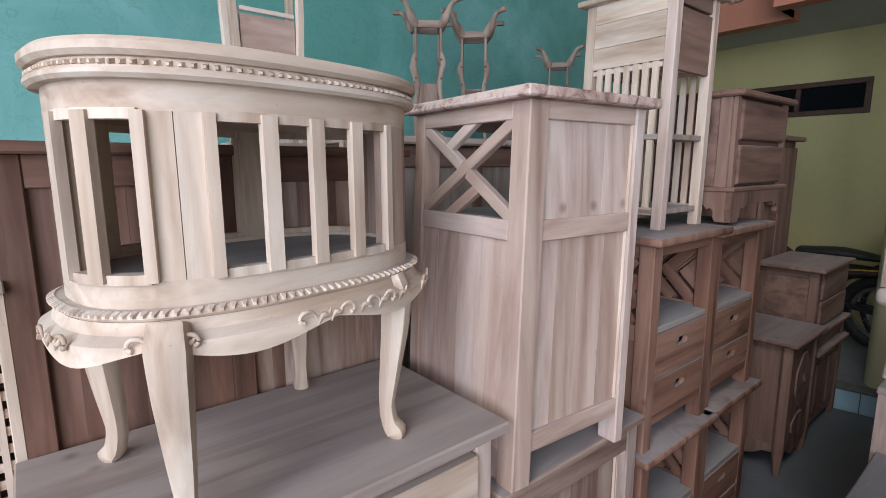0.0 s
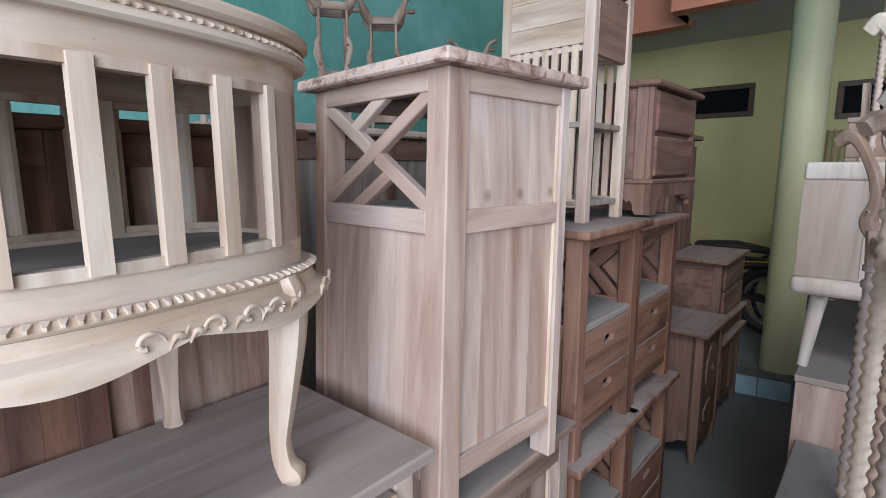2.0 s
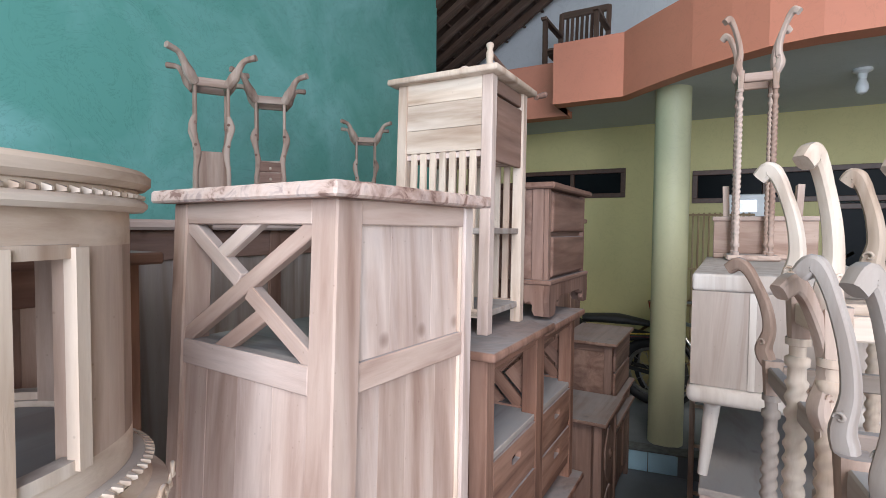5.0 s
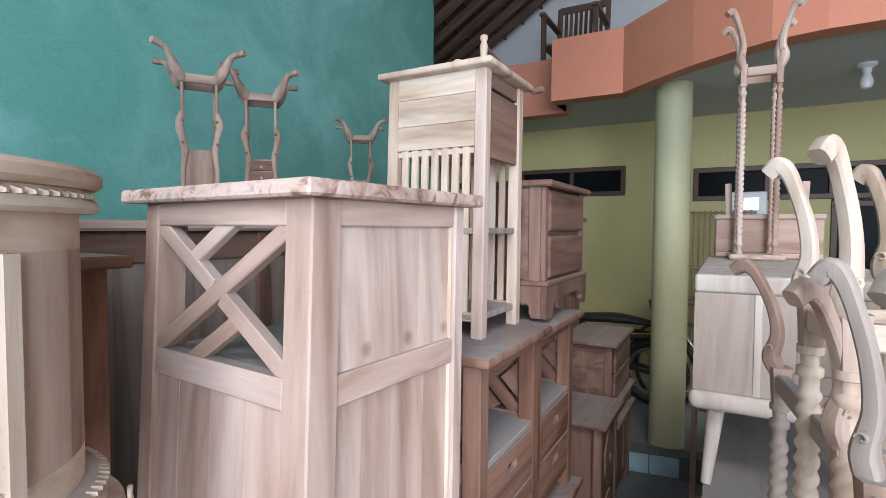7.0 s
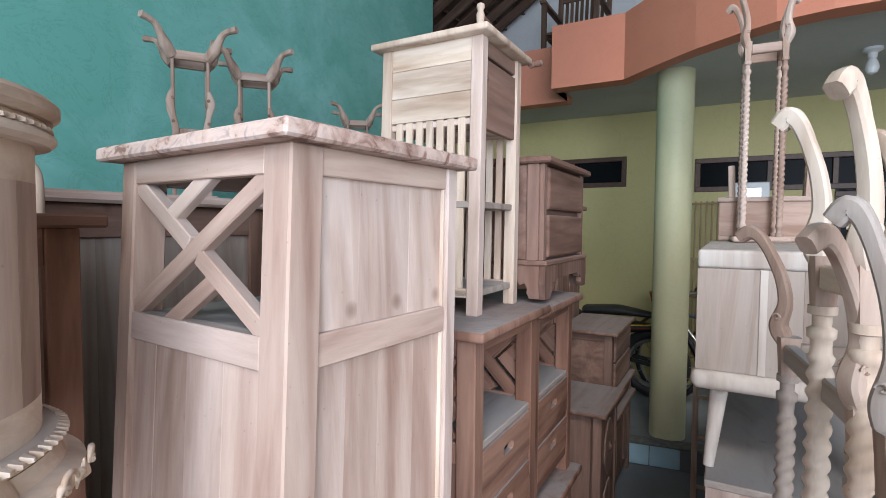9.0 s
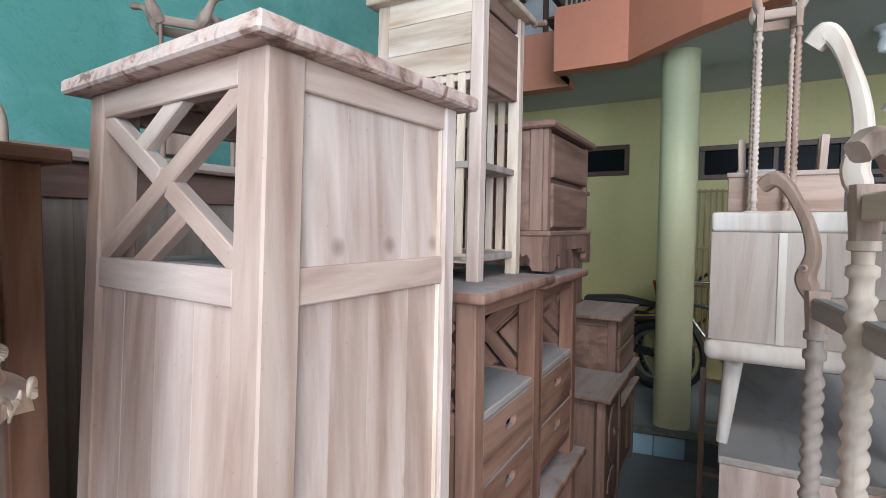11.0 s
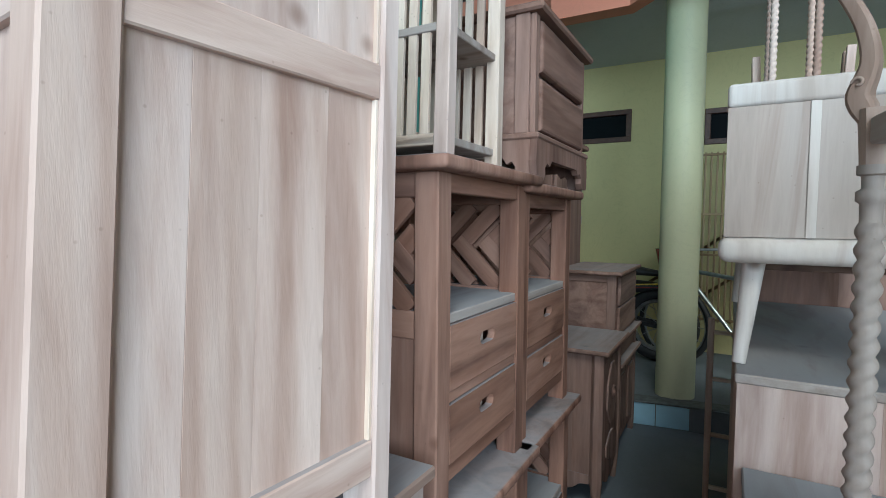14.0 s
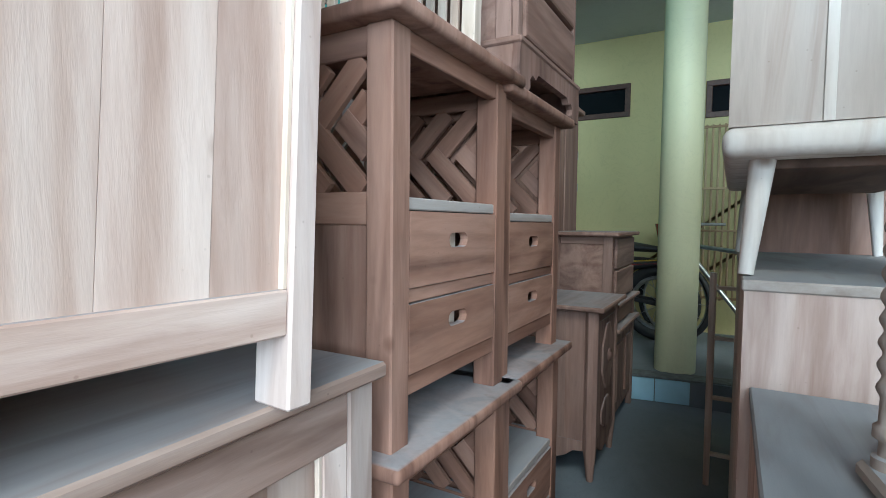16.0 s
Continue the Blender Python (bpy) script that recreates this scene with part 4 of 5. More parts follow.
def headboard_cabinet():
    """Backs of the cabinets that stand behind the chest: frames with mixed planks."""
    ob = thing("plank_cabinet", pose(0.012, 1.226, FL), "big red teak cabinet with mixed plank panels, coloured darker for the shade behind the vitrine", "cabinet")
    W, H, D = 0.838, 1.60, 0.42
    for x in (0.0, 0.38, W - 0.05):
        board("stile", ob, (x, 0, 0), (x + 0.05, 0.03, H), TEAK_BROWN if x > 0.5 else SHADED_RED, 0.002)
    for z0, z1 in ((H - 0.06, H), (0.95, 1.0), (0.0, 0.08)):
        for x0, x1 in ((0.05, 0.38), (0.43, W - 0.05)):
            board("rail", ob, (x0, 0.003, z0), (x1, 0.028, z1), SHADED_RED, 0.002)
    # left bay: shade of the dark corner is put into the plank colour
    planks(ob, "x", 0.045, 0.385, 0.06, H - 0.05, 0.014, 0.01, SHADED_RED, 6, 41)
    planks(ob, "x", 0.425, W - 0.045, 0.06, H - 0.05, 0.014, 0.01, STREAKED, 8, 42)
    for x in (0.0, W - 0.02):
        for y in (0.03, D - 0.05):
            board("side_stile", ob, (x, y, 0), (x + 0.02, y + 0.05, H), TEAK, 0.002)
        board("side_rail", ob, (x, 0.08, H - 0.06), (x + 0.02, D - 0.05, H), TEAK)
        board("side_panel", ob, (x + 0.005, 0.08, 0.05), (x + 0.015, D - 0.05, H - 0.06), TEAK)
    board("top", ob, (-0.03, -0.03, H), (W + 0.03, D, H + 0.022), SHADED_RED, 0.004)
    board("back_panel", ob, (0.02, D - 0.02, 0), (W - 0.02, D - 0.005, H), SHADED_RED)
    return ob


def dresser(m, w, d, h, seed, label):
    """Large panelled dresser at the green wall."""
    ob = thing("dresser", m, label, "dresser", "dressers along the green wall")
    for x in (0, w / 2 - 0.025, w - 0.05):
        board("stile", ob, (x, 0, 0), (x + 0.05, 0.03, h), TEAK_RED, 0.002)
    for x0, x1 in ((0.05, w / 2 - 0.025), (w / 2 + 0.025, w - 0.05)):
        board("rail", ob, (x0, 0.003, h - 0.09), (x1, 0.028, h), TEAK_RED, 0.002)
        board("rail", ob, (x0, 0.003, 0), (x1, 0.028, 0.1), TEAK_RED, 0.002)
        planks(ob, "x", x0, x1, 0.1, h - 0.09, 0.012, 0.012, TEAK_GREY, 5, seed)
        seed += 1
    board("cornice", ob, (-0.03, -0.035, h), (w + 0.03, d, h + 0.03), TEAK, 0.008)
    for x in (0, w - 0.02):
        board("side_panel", ob, (x, 0.03, 0), (x + 0.02, d, h), TEAK_RED)
    board("back_panel", ob, (0.02, d - 0.02, 0), (w - 0.02, d - 0.005, h), TEAK_RED)
    return ob


def wavy_stand(m, label, s=1.0, drawers=0, mat=None):
    """Little table turned upside down: cabriole feet in the air, apron, waisted posts with pegs, drawer box below."""
    mat = mat or TEAK_TAN
    ob = thing("upturned_table", m, label, "table", "upturned little tables")
    w, d = 0.125 * s, 0.125 * s
    ap = 0.555 * s
    for sx in (-1, 1):
        for sy in (-1, 1):
            dv = Vector((sx, sy * 0.8, 0)).normalized()
            b = Vector((sx * w / 2, sy * d / 2, 0))
            ctrl = [b + dv * o * s + Vector((0, 0, z)) for o, z in ((0.0, ap - 0.02 * s), (0.028, ap + 0.015 * s), (0.047, ap + 0.045 * s), (0.075, ap + 0.080 * s), (0.128, ap + 0.092 * s))]
            pts = spline(ctrl, 4)
            smooth(part("foot", sweep(pts, lerp_list([0.018 * s, 0.021 * s, 0.014 * s, 0.011 * s, 0.013 * s], len(pts)), 10, 3, (dv.y, -dv.x, 0)), mat, ob), 50)
            # upper rod and waisted post
            smooth(part("rod", lathe([(0.007 * s, 0.40 * s), (0.007 * s, ap)], 10), mat, ob, "", AT(b)))
            wav = [b + Vector((sx * o * s, 0, z * s)) for o, z in ((0, 0.41), (0.006, 0.385), (0.010, 0.36), (0.0, 0.31), (-0.008, 0.26), (-0.004, 0.21), (0, 0.17), (0, 0.0))]
            pts = spline(wav, 4)
            smooth(part("post", sweep(pts, [(u, v) for u, v in zip(lerp_list([0.008 * s] * 2, len(pts)), lerp_list([0.008 * s, 0.014 * s, 0.016 * s, 0.010 * s, 0.013 * s, 0.010 * s, 0.009 * s, 0.009 * s], len(pts)))], 10, 3, (0, 1, 0)), mat, ob, "waisted post"), 50)
            for z in (0.375, 0.285):
                smooth(part("peg", lathe([(0.006 * s, -0.012 * s), (0.006 * s, 0.012 * s)], 8), TEAK_RED, ob, "", AT(b + Vector((0, 0, z * s))) @ Matrix.Rotation(radians(90), 4, "X")))
    for lo, hi in (((-w / 2, -d / 2 - 0.009 * s, ap - 0.03 * s), (w / 2, -d / 2 + 0.009 * s, ap + 0.004 * s)), ((-w / 2, d / 2 - 0.009 * s, ap - 0.03 * s), (w / 2, d / 2 + 0.009 * s, ap + 0.004 * s)),
                   ((-w / 2 - 0.009 * s, -d / 2, ap - 0.03 * s), (-w / 2 + 0.009 * s, d / 2, ap + 0.004 * s)), ((w / 2 - 0.009 * s, -d / 2, ap - 0.03 * s), (w / 2 + 0.009 * s, d / 2, ap + 0.004 * s))):
        board("apron", ob, lo, hi, mat, 0.003)
    box = board("drawer_box", ob, (-w / 2 + 0.006, -d / 2 + 0.004, 0.05 * s), (w / 2 - 0.006, d / 2 - 0.004, 0.262 * s), mat, 0.002)
    if drawers:
        for z in (0.182, 0.232):
            dr = board("drawer", ob, (-w / 2 + 0.014, -d / 2 - 0.006, (z - 0.022) * s), (w / 2 - 0.014, -d / 2 + 0.003, (z + 0.022) * s), TEAK_RED, 0.002)
            smooth(part("knob", lathe([(0.003, 0), (0.007, 0.006), (0.006, 0.011), (0.001, 0.013)], 10), TEAK_PALE, dr, "", pose(0, -0.004, 0, 90, 0, 90)))
    board("table_top", ob, (-w / 2 - 0.03, -d / 2 - 0.03, -0.02), (w / 2 + 0.03, d / 2 + 0.03, 0), mat, 0.004)
    return ob


def barley_profile(z0, z1, r):
    """Turned post: coves and rings at both ends, twist between."""
    out = []
    for z, k in ((0, 1.15), (0.012, 1.15), (0.014, 0.8), (0.03, 0.75), (0.034, 1.15), (0.046, 1.15), (0.05, 0.85), (0.07, 0.8)):
        out.append((r * k, z0 + z))
    n = max(8, int((z1 - z0 - 0.14) / 0.0045))
    for i in range(1, n):
        out.append((r * 0.95, z0 + 0.07 + (z1 - z0 - 0.14) * i / n))
    for z, k in ((0.07, 0.8), (0.05, 0.85), (0.046, 1.15), (0.034, 1.15), (0.03, 0.75), (0.014, 0.8), (0.012, 1.15), (0, 1.15)):
        out.append((r * k, z1 - z))
    return out


def carved_foot(ob, base, d, s, mat, rise=0.25, out=0.09, label="carved cabriole foot"):
    """Cabriole foot in the air: knee with a scroll, slim ankle, blunt hoof that curls outward."""
    b, d = Vector(base), Vector(d).normalized()
    ctrl = [b + d * o + Vector((0, 0, z)) for o, z in ((0.0, -0.012), (out * 0.16, rise * 0.07), (out * 0.22, rise * 0.16), (out * 0.10, rise * 0.34), (out * 0.20, rise * 0.56), (out * 0.46, rise * 0.78), (out * 0.68, rise * 0.91), (out * 0.90, rise * 0.955), (out * 1.14, rise * 0.90))]
    pts = spline(ctrl, 5)
    wide = lerp_list([0.0155 * s, 0.0215 * s, 0.0215 * s, 0.0165 * s, 0.0155 * s, 0.0140 * s, 0.0150 * s, 0.0180 * s, 0.0170 * s], len(pts))
    deep = lerp_list([0.0155 * s, 0.0225 * s, 0.0215 * s, 0.0165 * s, 0.0150 * s, 0.0140 * s, 0.0165 * s, 0.0225 * s, 0.0185 * s], len(pts))
    ft = smooth(part("foot", sweep(pts, list(zip(wide, deep)), 16, 4.2, (d.y, -d.x, 0)), mat, ob, label), 34)
    side = Vector((d.y, -d.x, 0))
    for sg in (-1, 1):
        sc = []
        for i in range(18):
            a, rr = i / 17 * 5.2, 0.012 * s * (1 - 0.7 * i / 17)
            sc.append(b + d * (out * 0.2 + rr * math.cos(a)) + side * (sg * 0.021 * s) + Vector((0, 0, rise * 0.22 + rr * math.sin(a))))
        smooth(part("scroll", sweep(sc, lerp_list([0.002 * s, 0.004 * s, 0.0035 * s], 18), 8, 2, tuple(side)), mat, ft), 60)
    return ft


def barley_table(m, w, d, h, r, mat, foot_mat, label, rise=0.25, out=0.09, over=0.05, turns=90.0, s=1.0):
    """Table turned upside down: top on the ground, barley twist posts, apron frame, carved feet in the air."""
    ob = thing("barley_twist_table", m, label, "table", "upturned barley twist tables")
    board("table_top", ob, (-w / 2 - over, -d / 2 - over, 0), (w / 2 + over, d / 2 + over, 0.022), mat, 0.006)
    for sx in (-1, 1):
        for sy in (-1, 1):
            p = Vector((sx * w / 2, sy * d / 2, 0))
            smooth(part("post", lathe(barley_profile(0.022, h - 0.06, r), 20, (0.09, h - 0.13, 0.17, turns)), mat, ob, "barley twist post", AT(p)), 60)
            smooth(part("block", sweep([p + Vector((0, 0, h - 0.06)), p + Vector((0, 0, h - 0.02)), p + Vector((0, 0, h + 0.012))], [r * 0.95, r * 1.1, r * 1.25], 12, 4), TEAK_TAN, ob), 40)
            carved_foot(ob, p + Vector((0, 0, h)), (sx * 0.7, sy, 0), s, foot_mat, rise, out * 1.15)
    t = 0.011
    for y in (-d / 2, d / 2):
        board("apron", ob, (-w / 2 + r, y - t, h - 0.035), (w / 2 - r, y + t, h), mat, 0.003)
    for x in (-w / 2, w / 2):
        board("apron", ob, (x - t, -d / 2 + r, h - 0.035), (x + t, d / 2 - r, h), mat, 0.003)
    return ob


def splayed_cabinet():
    """White-dusted bedside box with rounded edges on splayed legs."""
    w, d = 1.10, 0.47
    ob = thing("splayed_leg_cabinet", pose(1.93, -0.105, 0.912), "dusty pale teak sideboard on splayed round legs", "cabinet")
    z0, z1 = 0.222, 0.598
    def roller(name, za, zb, over, rnd):
        bm = block(w + 2 * over, d + 2 * over, zb - za, 0)
        bmesh.ops.bevel(bm, geom=bm.edges[:], offset=(zb - za) * rnd, segments=4, profile=0.5, affect="EDGES")
        return smooth(part(name, bm, WHITE_WOOD, ob, "", AT((w / 2, d / 2, (za + zb) / 2))), 50)
    roller("top", z1 - 0.05, z1, 0.0015, 0.2)
    roller("bottom", z0, z0 + 0.056, 0.010, 0.4)
    planks(ob, "y", 0.0, d, z0 + 0.055, z1 - 0.05, 0.0, 0.014, DUSTY_PALE, 2, 61)
    planks(ob, "x", 0.015, w, z0 + 0.055, z1 - 0.05, d - 0.014, 0.014, DUSTY_PALE, 7, 62)
    planks(ob, "x", 0.015, w, z0 + 0.055, z1 - 0.05, 0.0, 0.014, TEAK_GREY, 5, 63)
    board("stile", ob, (-0.003, d - 0.160, z0 + 0.055), (-0.0012, d - 0.143, z1 - 0.05), WHITE_WOOD, 0.0005)
    board("back_panel", ob, (w - 0.014, 0.015, z0 + 0.055), (w, d - 0.015, z1 - 0.05), TEAK_GREY)
    board("leg_rail", ob, (0.08, 0.06, z0 - 0.018), (w - 0.08, d - 0.06, z0 + 0.001), TEAK_OLD, 0.002)
    for x in (0.07, w - 0.07):
        for y in (0.06, d - 0.06):
            ox, oy = (-0.028 if x < w / 2 else 0.028), (-0.022 if y < d / 2 else 0.022)
            bm = sweep([(x, y, z0), (x + ox, y + oy, 0.0)], [0.023, 0.0135], 14, 2)
            smooth(part("leg", bm, WHITE_WOOD, ob, "splayed tapered leg"), 60)
    return ob


def crate(m, w, d, h, label, mat, name="box_cabinet", seed=71, top=None):
    ob = thing(name, m, label, "cabinet")
    planks(ob, "y", 0.0, d, 0.02, h - 0.02, 0.0, 0.016, mat, 3, seed)
    planks(ob, "x", 0.017, w, 0.02, h - 0.02, d - 0.016, 0.016, mat, 4, seed + 1)
    planks(ob, "x", 0.017, w, 0.02, h - 0.02, 0.0, 0.016, mat, 4, seed + 2)
    board("back_panel", ob, (w - 0.016, 0.017, 0.02), (w, d - 0.017, h - 0.02), mat)
    board("top", ob, (-0.004, -0.004, h - 0.02), (w + 0.004, d + 0.004, h), top or TEAK_GREY, 0.003, "dusty top board")
    board("bottom_board", ob, (0.0, 0.0, 0.0), (w, d, 0.02), mat)
    return ob


def upturned_stool():
    ob = thing("upturned_stool", pose(2.895, -0.05, 1.512), "pale upturned stool behind the slim table", "stool")
    board("seat", ob, (0, 0, 0.0), (0.13, 0.385, 0.022), TEAK, 0.005)
    for x in (0.006, 0.106):
        board("apron", ob, (x, 0.0, 0.022), (x + 0.018, 0.385, 0.165), TEAK, 0.003)
        board("rail", ob, (x - 0.006, -0.006, 0.165), (x + 0.022, 0.391, 0.185), TEAK, 0.003)
    for y, o in ((0.075, -0.012), (0.33, 0.012)):
        for x in (0.03, 0.10):
            beam("leg", ob, (x, y, 0.022), (x, y + o, 0.32), 0.030, 0.026, TEAK)
    return ob


def ladder_rack():
    ob = thing("rung_rack", pose(3.10, 0.41, FL), "thin wooden rack with pale rungs standing in the aisle", "rack")
    for y in (0.0, -0.5):
        smooth(part("post", sweep([(0, y, 0), (0.004, y, 0.3), (0, y, 0.86)], [0.011, 0.013, 0.013], 8, 3), TEAK, ob), 50)
    for z in (0.13, 0.36, 0.60, 0.80):
        beam("rung", ob, (0, -0.49, z), (0, -0.01, z), 0.016, 0.016, TEAK_PALE)
    return ob


def bamboo_rack():
    ob = thing("bamboo_crib", pose(5.35, 0.10, PL), "slatted bamboo rack leaning by the yellow wall", "rack")
    for i in range(12):
        y = 0.02 + i * 0.043
        smooth(part("slat", lathe([(0.008, 0.3), (0.009, 0.7), (0.0085, 0.71), (0.009, 1.2), (0.008, 1.68)], 8), BAMBOO, ob, "", AT((0, y, 0))))
    for z in (0.32, 0.85, 1.18, 1.66):
        beam("rail", ob, (-0.012, -0.02, z), (-0.012, 0.52, z), 0.022, 0.018, BAMBOO)
    for y in (-0.01, 0.51):
        beam("post", ob, (0.0, y, 0), (0.0, y, 1.7), 0.024, 0.024, BAMBOO)
    return ob


def torus(R, r, n=36, k=8):
    bm = bmesh.new()
    rings = []
    for i in range(n):
        a = 2 * math.pi * i / n
        c = Vector((R * math.cos(a), 0, R * math.sin(a)))
        e = Vector((math.cos(a), 0, math.sin(a)))
        rings.append([c + e * (r * math.cos(2 * math.pi * q / k)) + Vector((0, r * math.sin(2 * math.pi * q / k), 0)) for q in range(k)])
    ring_mesh(bm, rings + rings[:1], False)
    bmesh.ops.remove_doubles(bm, verts=bm.verts[:], dist=1e-6)
    bmesh.ops.recalc_face_normals(bm, faces=bm.faces[:])
    return bm


def wheel(ob, c, R, r, spokes):
    w = part("wheel", torus(R, r), BLACK, ob, "black tyre", AT(c))
    smooth(w, 60)
    smooth(part("rim", torus(R - r * 1.1, r * 0.45, 32, 6), STEEL, w), 60)
    smooth(part("hub", lathe([(0.022, -0.03), (0.022, 0.03)], 12), STEEL, w, "", pose(0, 0, 0, 90, 0, 0)))
    for i in range(spokes):
        a = 2 * math.pi * i / spokes
        beam("spoke", w, (0.015 * math.cos(a), 0.006 * (-1) ** i, 0.015 * math.sin(a)), ((R - r) * math.cos(a), 0, (R - r) * math.sin(a)), 0.004, 0.004, STEEL, 0)
    return w


def motorbike(m):
    ob = thing("motorbike", m, "dark motorbike with yellow and red trim parked behind the column", "motorbike")
    for x in (-0.60, 0.60):
        wheel(ob, (x, 0, 0.29), 0.25, 0.045, 10)
    for pts, sz, mat, nm in (([(-0.62, 0, 0.70), (-0.3, 0, 0.72), (0.0, 0, 0.70)], [(0.05, 0.02), (0.11, 0.045), (0.10, 0.04)], BLACK, "seat"),
                             ([(0.0, 0, 0.56), (0.18, 0, 0.66), (0.40, 0, 0.78)], [(0.08, 0.07), (0.11, 0.09), (0.05, 0.05)], BLACK, "tank"),
                             ([(-0.68, 0, 0.60), (-0.35, 0, 0.58), (-0.02, 0, 0.50)], [(0.04, 0.02), (0.09, 0.06), (0.08, 0.06)], BLACK, "side_cover"),
                             ([(-0.66, 0, 0.625), (-0.35, 0, 0.60), (-0.05, 0, 0.55)], [(0.045, 0.006), (0.096, 0.010), (0.085, 0.008)], YEL, "stripe"),
                             ([(-0.66, 0, 0.60), (-0.35, 0, 0.575), (-0.05, 0, 0.52)], [(0.045, 0.004), (0.094, 0.007), (0.085, 0.005)], RED, "stripe"),
                             ([(-0.10, 0, 0.30), (0.10, 0, 0.34), (0.26, 0, 0.42)], [(0.10, 0.10), (0.12, 0.13), (0.08, 0.08)], STEEL, "engine"),
                             ([(0.42, 0, 0.80), (0.50, 0, 0.84), (0.56, 0, 0.78)], [(0.06, 0.05), (0.09, 0.09), (0.07, 0.07)], BLACK, "headlight_cowl"),
                             ([(0.35, 0, 0.53), (0.62, 0, 0.585), (0.86, 0, 0.47)], [(0.05, 0.012), (0.06, 0.014), (0.05, 0.01)], RED, "front_mudguard")):
        pp = spline(pts, 5)
        a = lerp_list([q[0] for q in sz], len(pp))
        b = lerp_list([q[1] for q in sz], len(pp))
        smooth(part(nm, sweep(pp, list(zip(a, b)), 12, 2.4, (0, 1, 0)), mat, ob), 60)
    for y in (-0.07, 0.07):
        beam("fork", ob, (0.60, y, 0.29), (0.44, y, 0.86), 0.03, 0.03, STEEL)
        beam("swing_arm", ob, (-0.60, y, 0.29), (-0.05, y, 0.36), 0.03, 0.03, BLACK)
        smooth(part("grip", sweep([(0.44, y, 0.90), (0.40, y * 4.6, 0.96)], [0.012, 0.014], 8, 2), BLACK, ob), 60)
        smooth(part("mirror", lathe([(0.004, 0), (0.045, 0.006), (0.04, 0.014)], 14), BLACK, ob, "", pose(0.40, y * 3.4, 1.10, 0, 70, 0)))
    return ob


def bicycle(m):
    ob = thing("bicycle", m, "old bicycle with a white frame and black tyres", "bicycle")
    for x in (-0.48, 0.48):
        wheel(ob, (x, 0, 0.31), 0.29, 0.022, 14)
    for a, b, mat in (((-0.48, 0, 0.31), (-0.14, 0, 0.78), STEEL), ((-0.48, 0, 0.31), (0.0, 0, 0.29), STEEL), ((-0.14, 0, 0.78), (0.0, 0, 0.29), STEEL),
                      ((-0.12, 0, 0.70), (0.34, 0, 0.74), STEEL), ((0.0, 0, 0.29), (0.36, 0, 0.68), STEEL), ((0.33, 0, 0.84), (0.48, 0, 0.31), STEEL)):
        smooth(part("frame_tube", sweep([a, b], [0.016, 0.016], 10, 2), mat, ob), 60)
    smooth(part("saddle", sweep([(-0.27, 0, 0.83), (-0.16, 0, 0.84), (0.0, 0, 0.81)], [(0.07, 0.02), (0.05, 0.022), (0.015, 0.014)], 12, 2.4), BLACK, ob), 60)
    smooth(part("handlebar", sweep(spline([(0.25, -0.26, 0.90), (0.36, -0.12, 0.90), (0.36, 0.12, 0.90), (0.25, 0.26, 0.90)], 5), [0.012] * 16, 8, 2, (0, 0, 1)), STEEL, ob), 60)
    smooth(part("basket", lathe([(0.08, 0.72), (0.12, 0.90), (0.11, 0.90)], 14), RED, ob, "red front basket", AT((0.52, 0, 0))))
    return ob


def garden_chair(m):
    """Old slatted armchair on the balcony."""
    ob = thing("armchair", m, "old dark slatted wooden armchair on the balcony parapet", "chair")
    w, d = 0.44, 0.40
    for x in (0, w):
        board("front_leg", ob, (x - 0.02, -0.02, 0), (x + 0.02, 0.02, 0.62), TEAK_OLD, 0.003)
        beam("back_leg", ob, (x, d, 0), (x, d + 0.10, 0.86), 0.04, 0.04, TEAK_OLD)
        beam("armrest", ob, (x, -0.05, 0.63), (x, d + 0.06, 0.63), 0.05, 0.025, TEAK_OLD)
        board("stretcher", ob, (x - 0.012, 0.02, 0.2), (x + 0.012, d - 0.02, 0.24), TEAK_OLD)
    for i in range(6):
        y = 0.0 + i * 0.08
        board("seat_slat", ob, (-0.02, y, 0.36), (w + 0.02, y + 0.06, 0.38), TEAK_OLD)
    beam("top_rail", ob, (0, d + 0.095, 0.84), (w, d + 0.095, 0.84), 0.06, 0.03, TEAK_OLD, 0.003, (0, 1, 0))
    beam("back_rail", ob, (0, d + 0.055, 0.46), (w, d + 0.055, 0.46), 0.04, 0.025, TEAK_OLD, 0.003, (0, 1, 0))
    for i in range(8):
        x = 0.06 + i * (w - 0.12) / 7
        beam("back_slat", ob, (x, d + 0.06, 0.48), (x, d + 0.09, 0.81), 0.028, 0.012, TEAK_OLD)
    return ob


vitrine()
desk()
crossed_cabinet()
base_cabinet()
bedside(pose(1.452, 0.793, 0.641), 0.432, "raw teak bedside cabinet with fretwork sides, on another")
bedside(pose(1.893, 0.804, 0.626), 0.432, "raw teak bedside cabinet with fretwork sides, on another")
bedside(pose(1.447, 0.787, FL), 0.436, "raw teak bedside cabinet standing on the floor under another")
bedside(pose(1.893, 0.797, FL), 0.436, "raw teak bedside cabinet standing on the floor under another")
slatted_stand()
small_chest()
door_cabinet()
drawer_chest()
wardrobe()
headboard_cabinet()
dresser(pose(0.95, 1.72, FL), 1.35, 0.75, 1.66, 81, "reddish teak dresser with grey plank panels by the green wall")
dresser(pose(2.36, 1.72, FL), 1.0, 0.75, 1.66, 85, "reddish teak dresser with grey plank panels by the green wall")
wavy_stand(pose(1.715, 2.2, 1.68, 0, 0, -33), "small upturned teak table with wavy posts and a plain box")
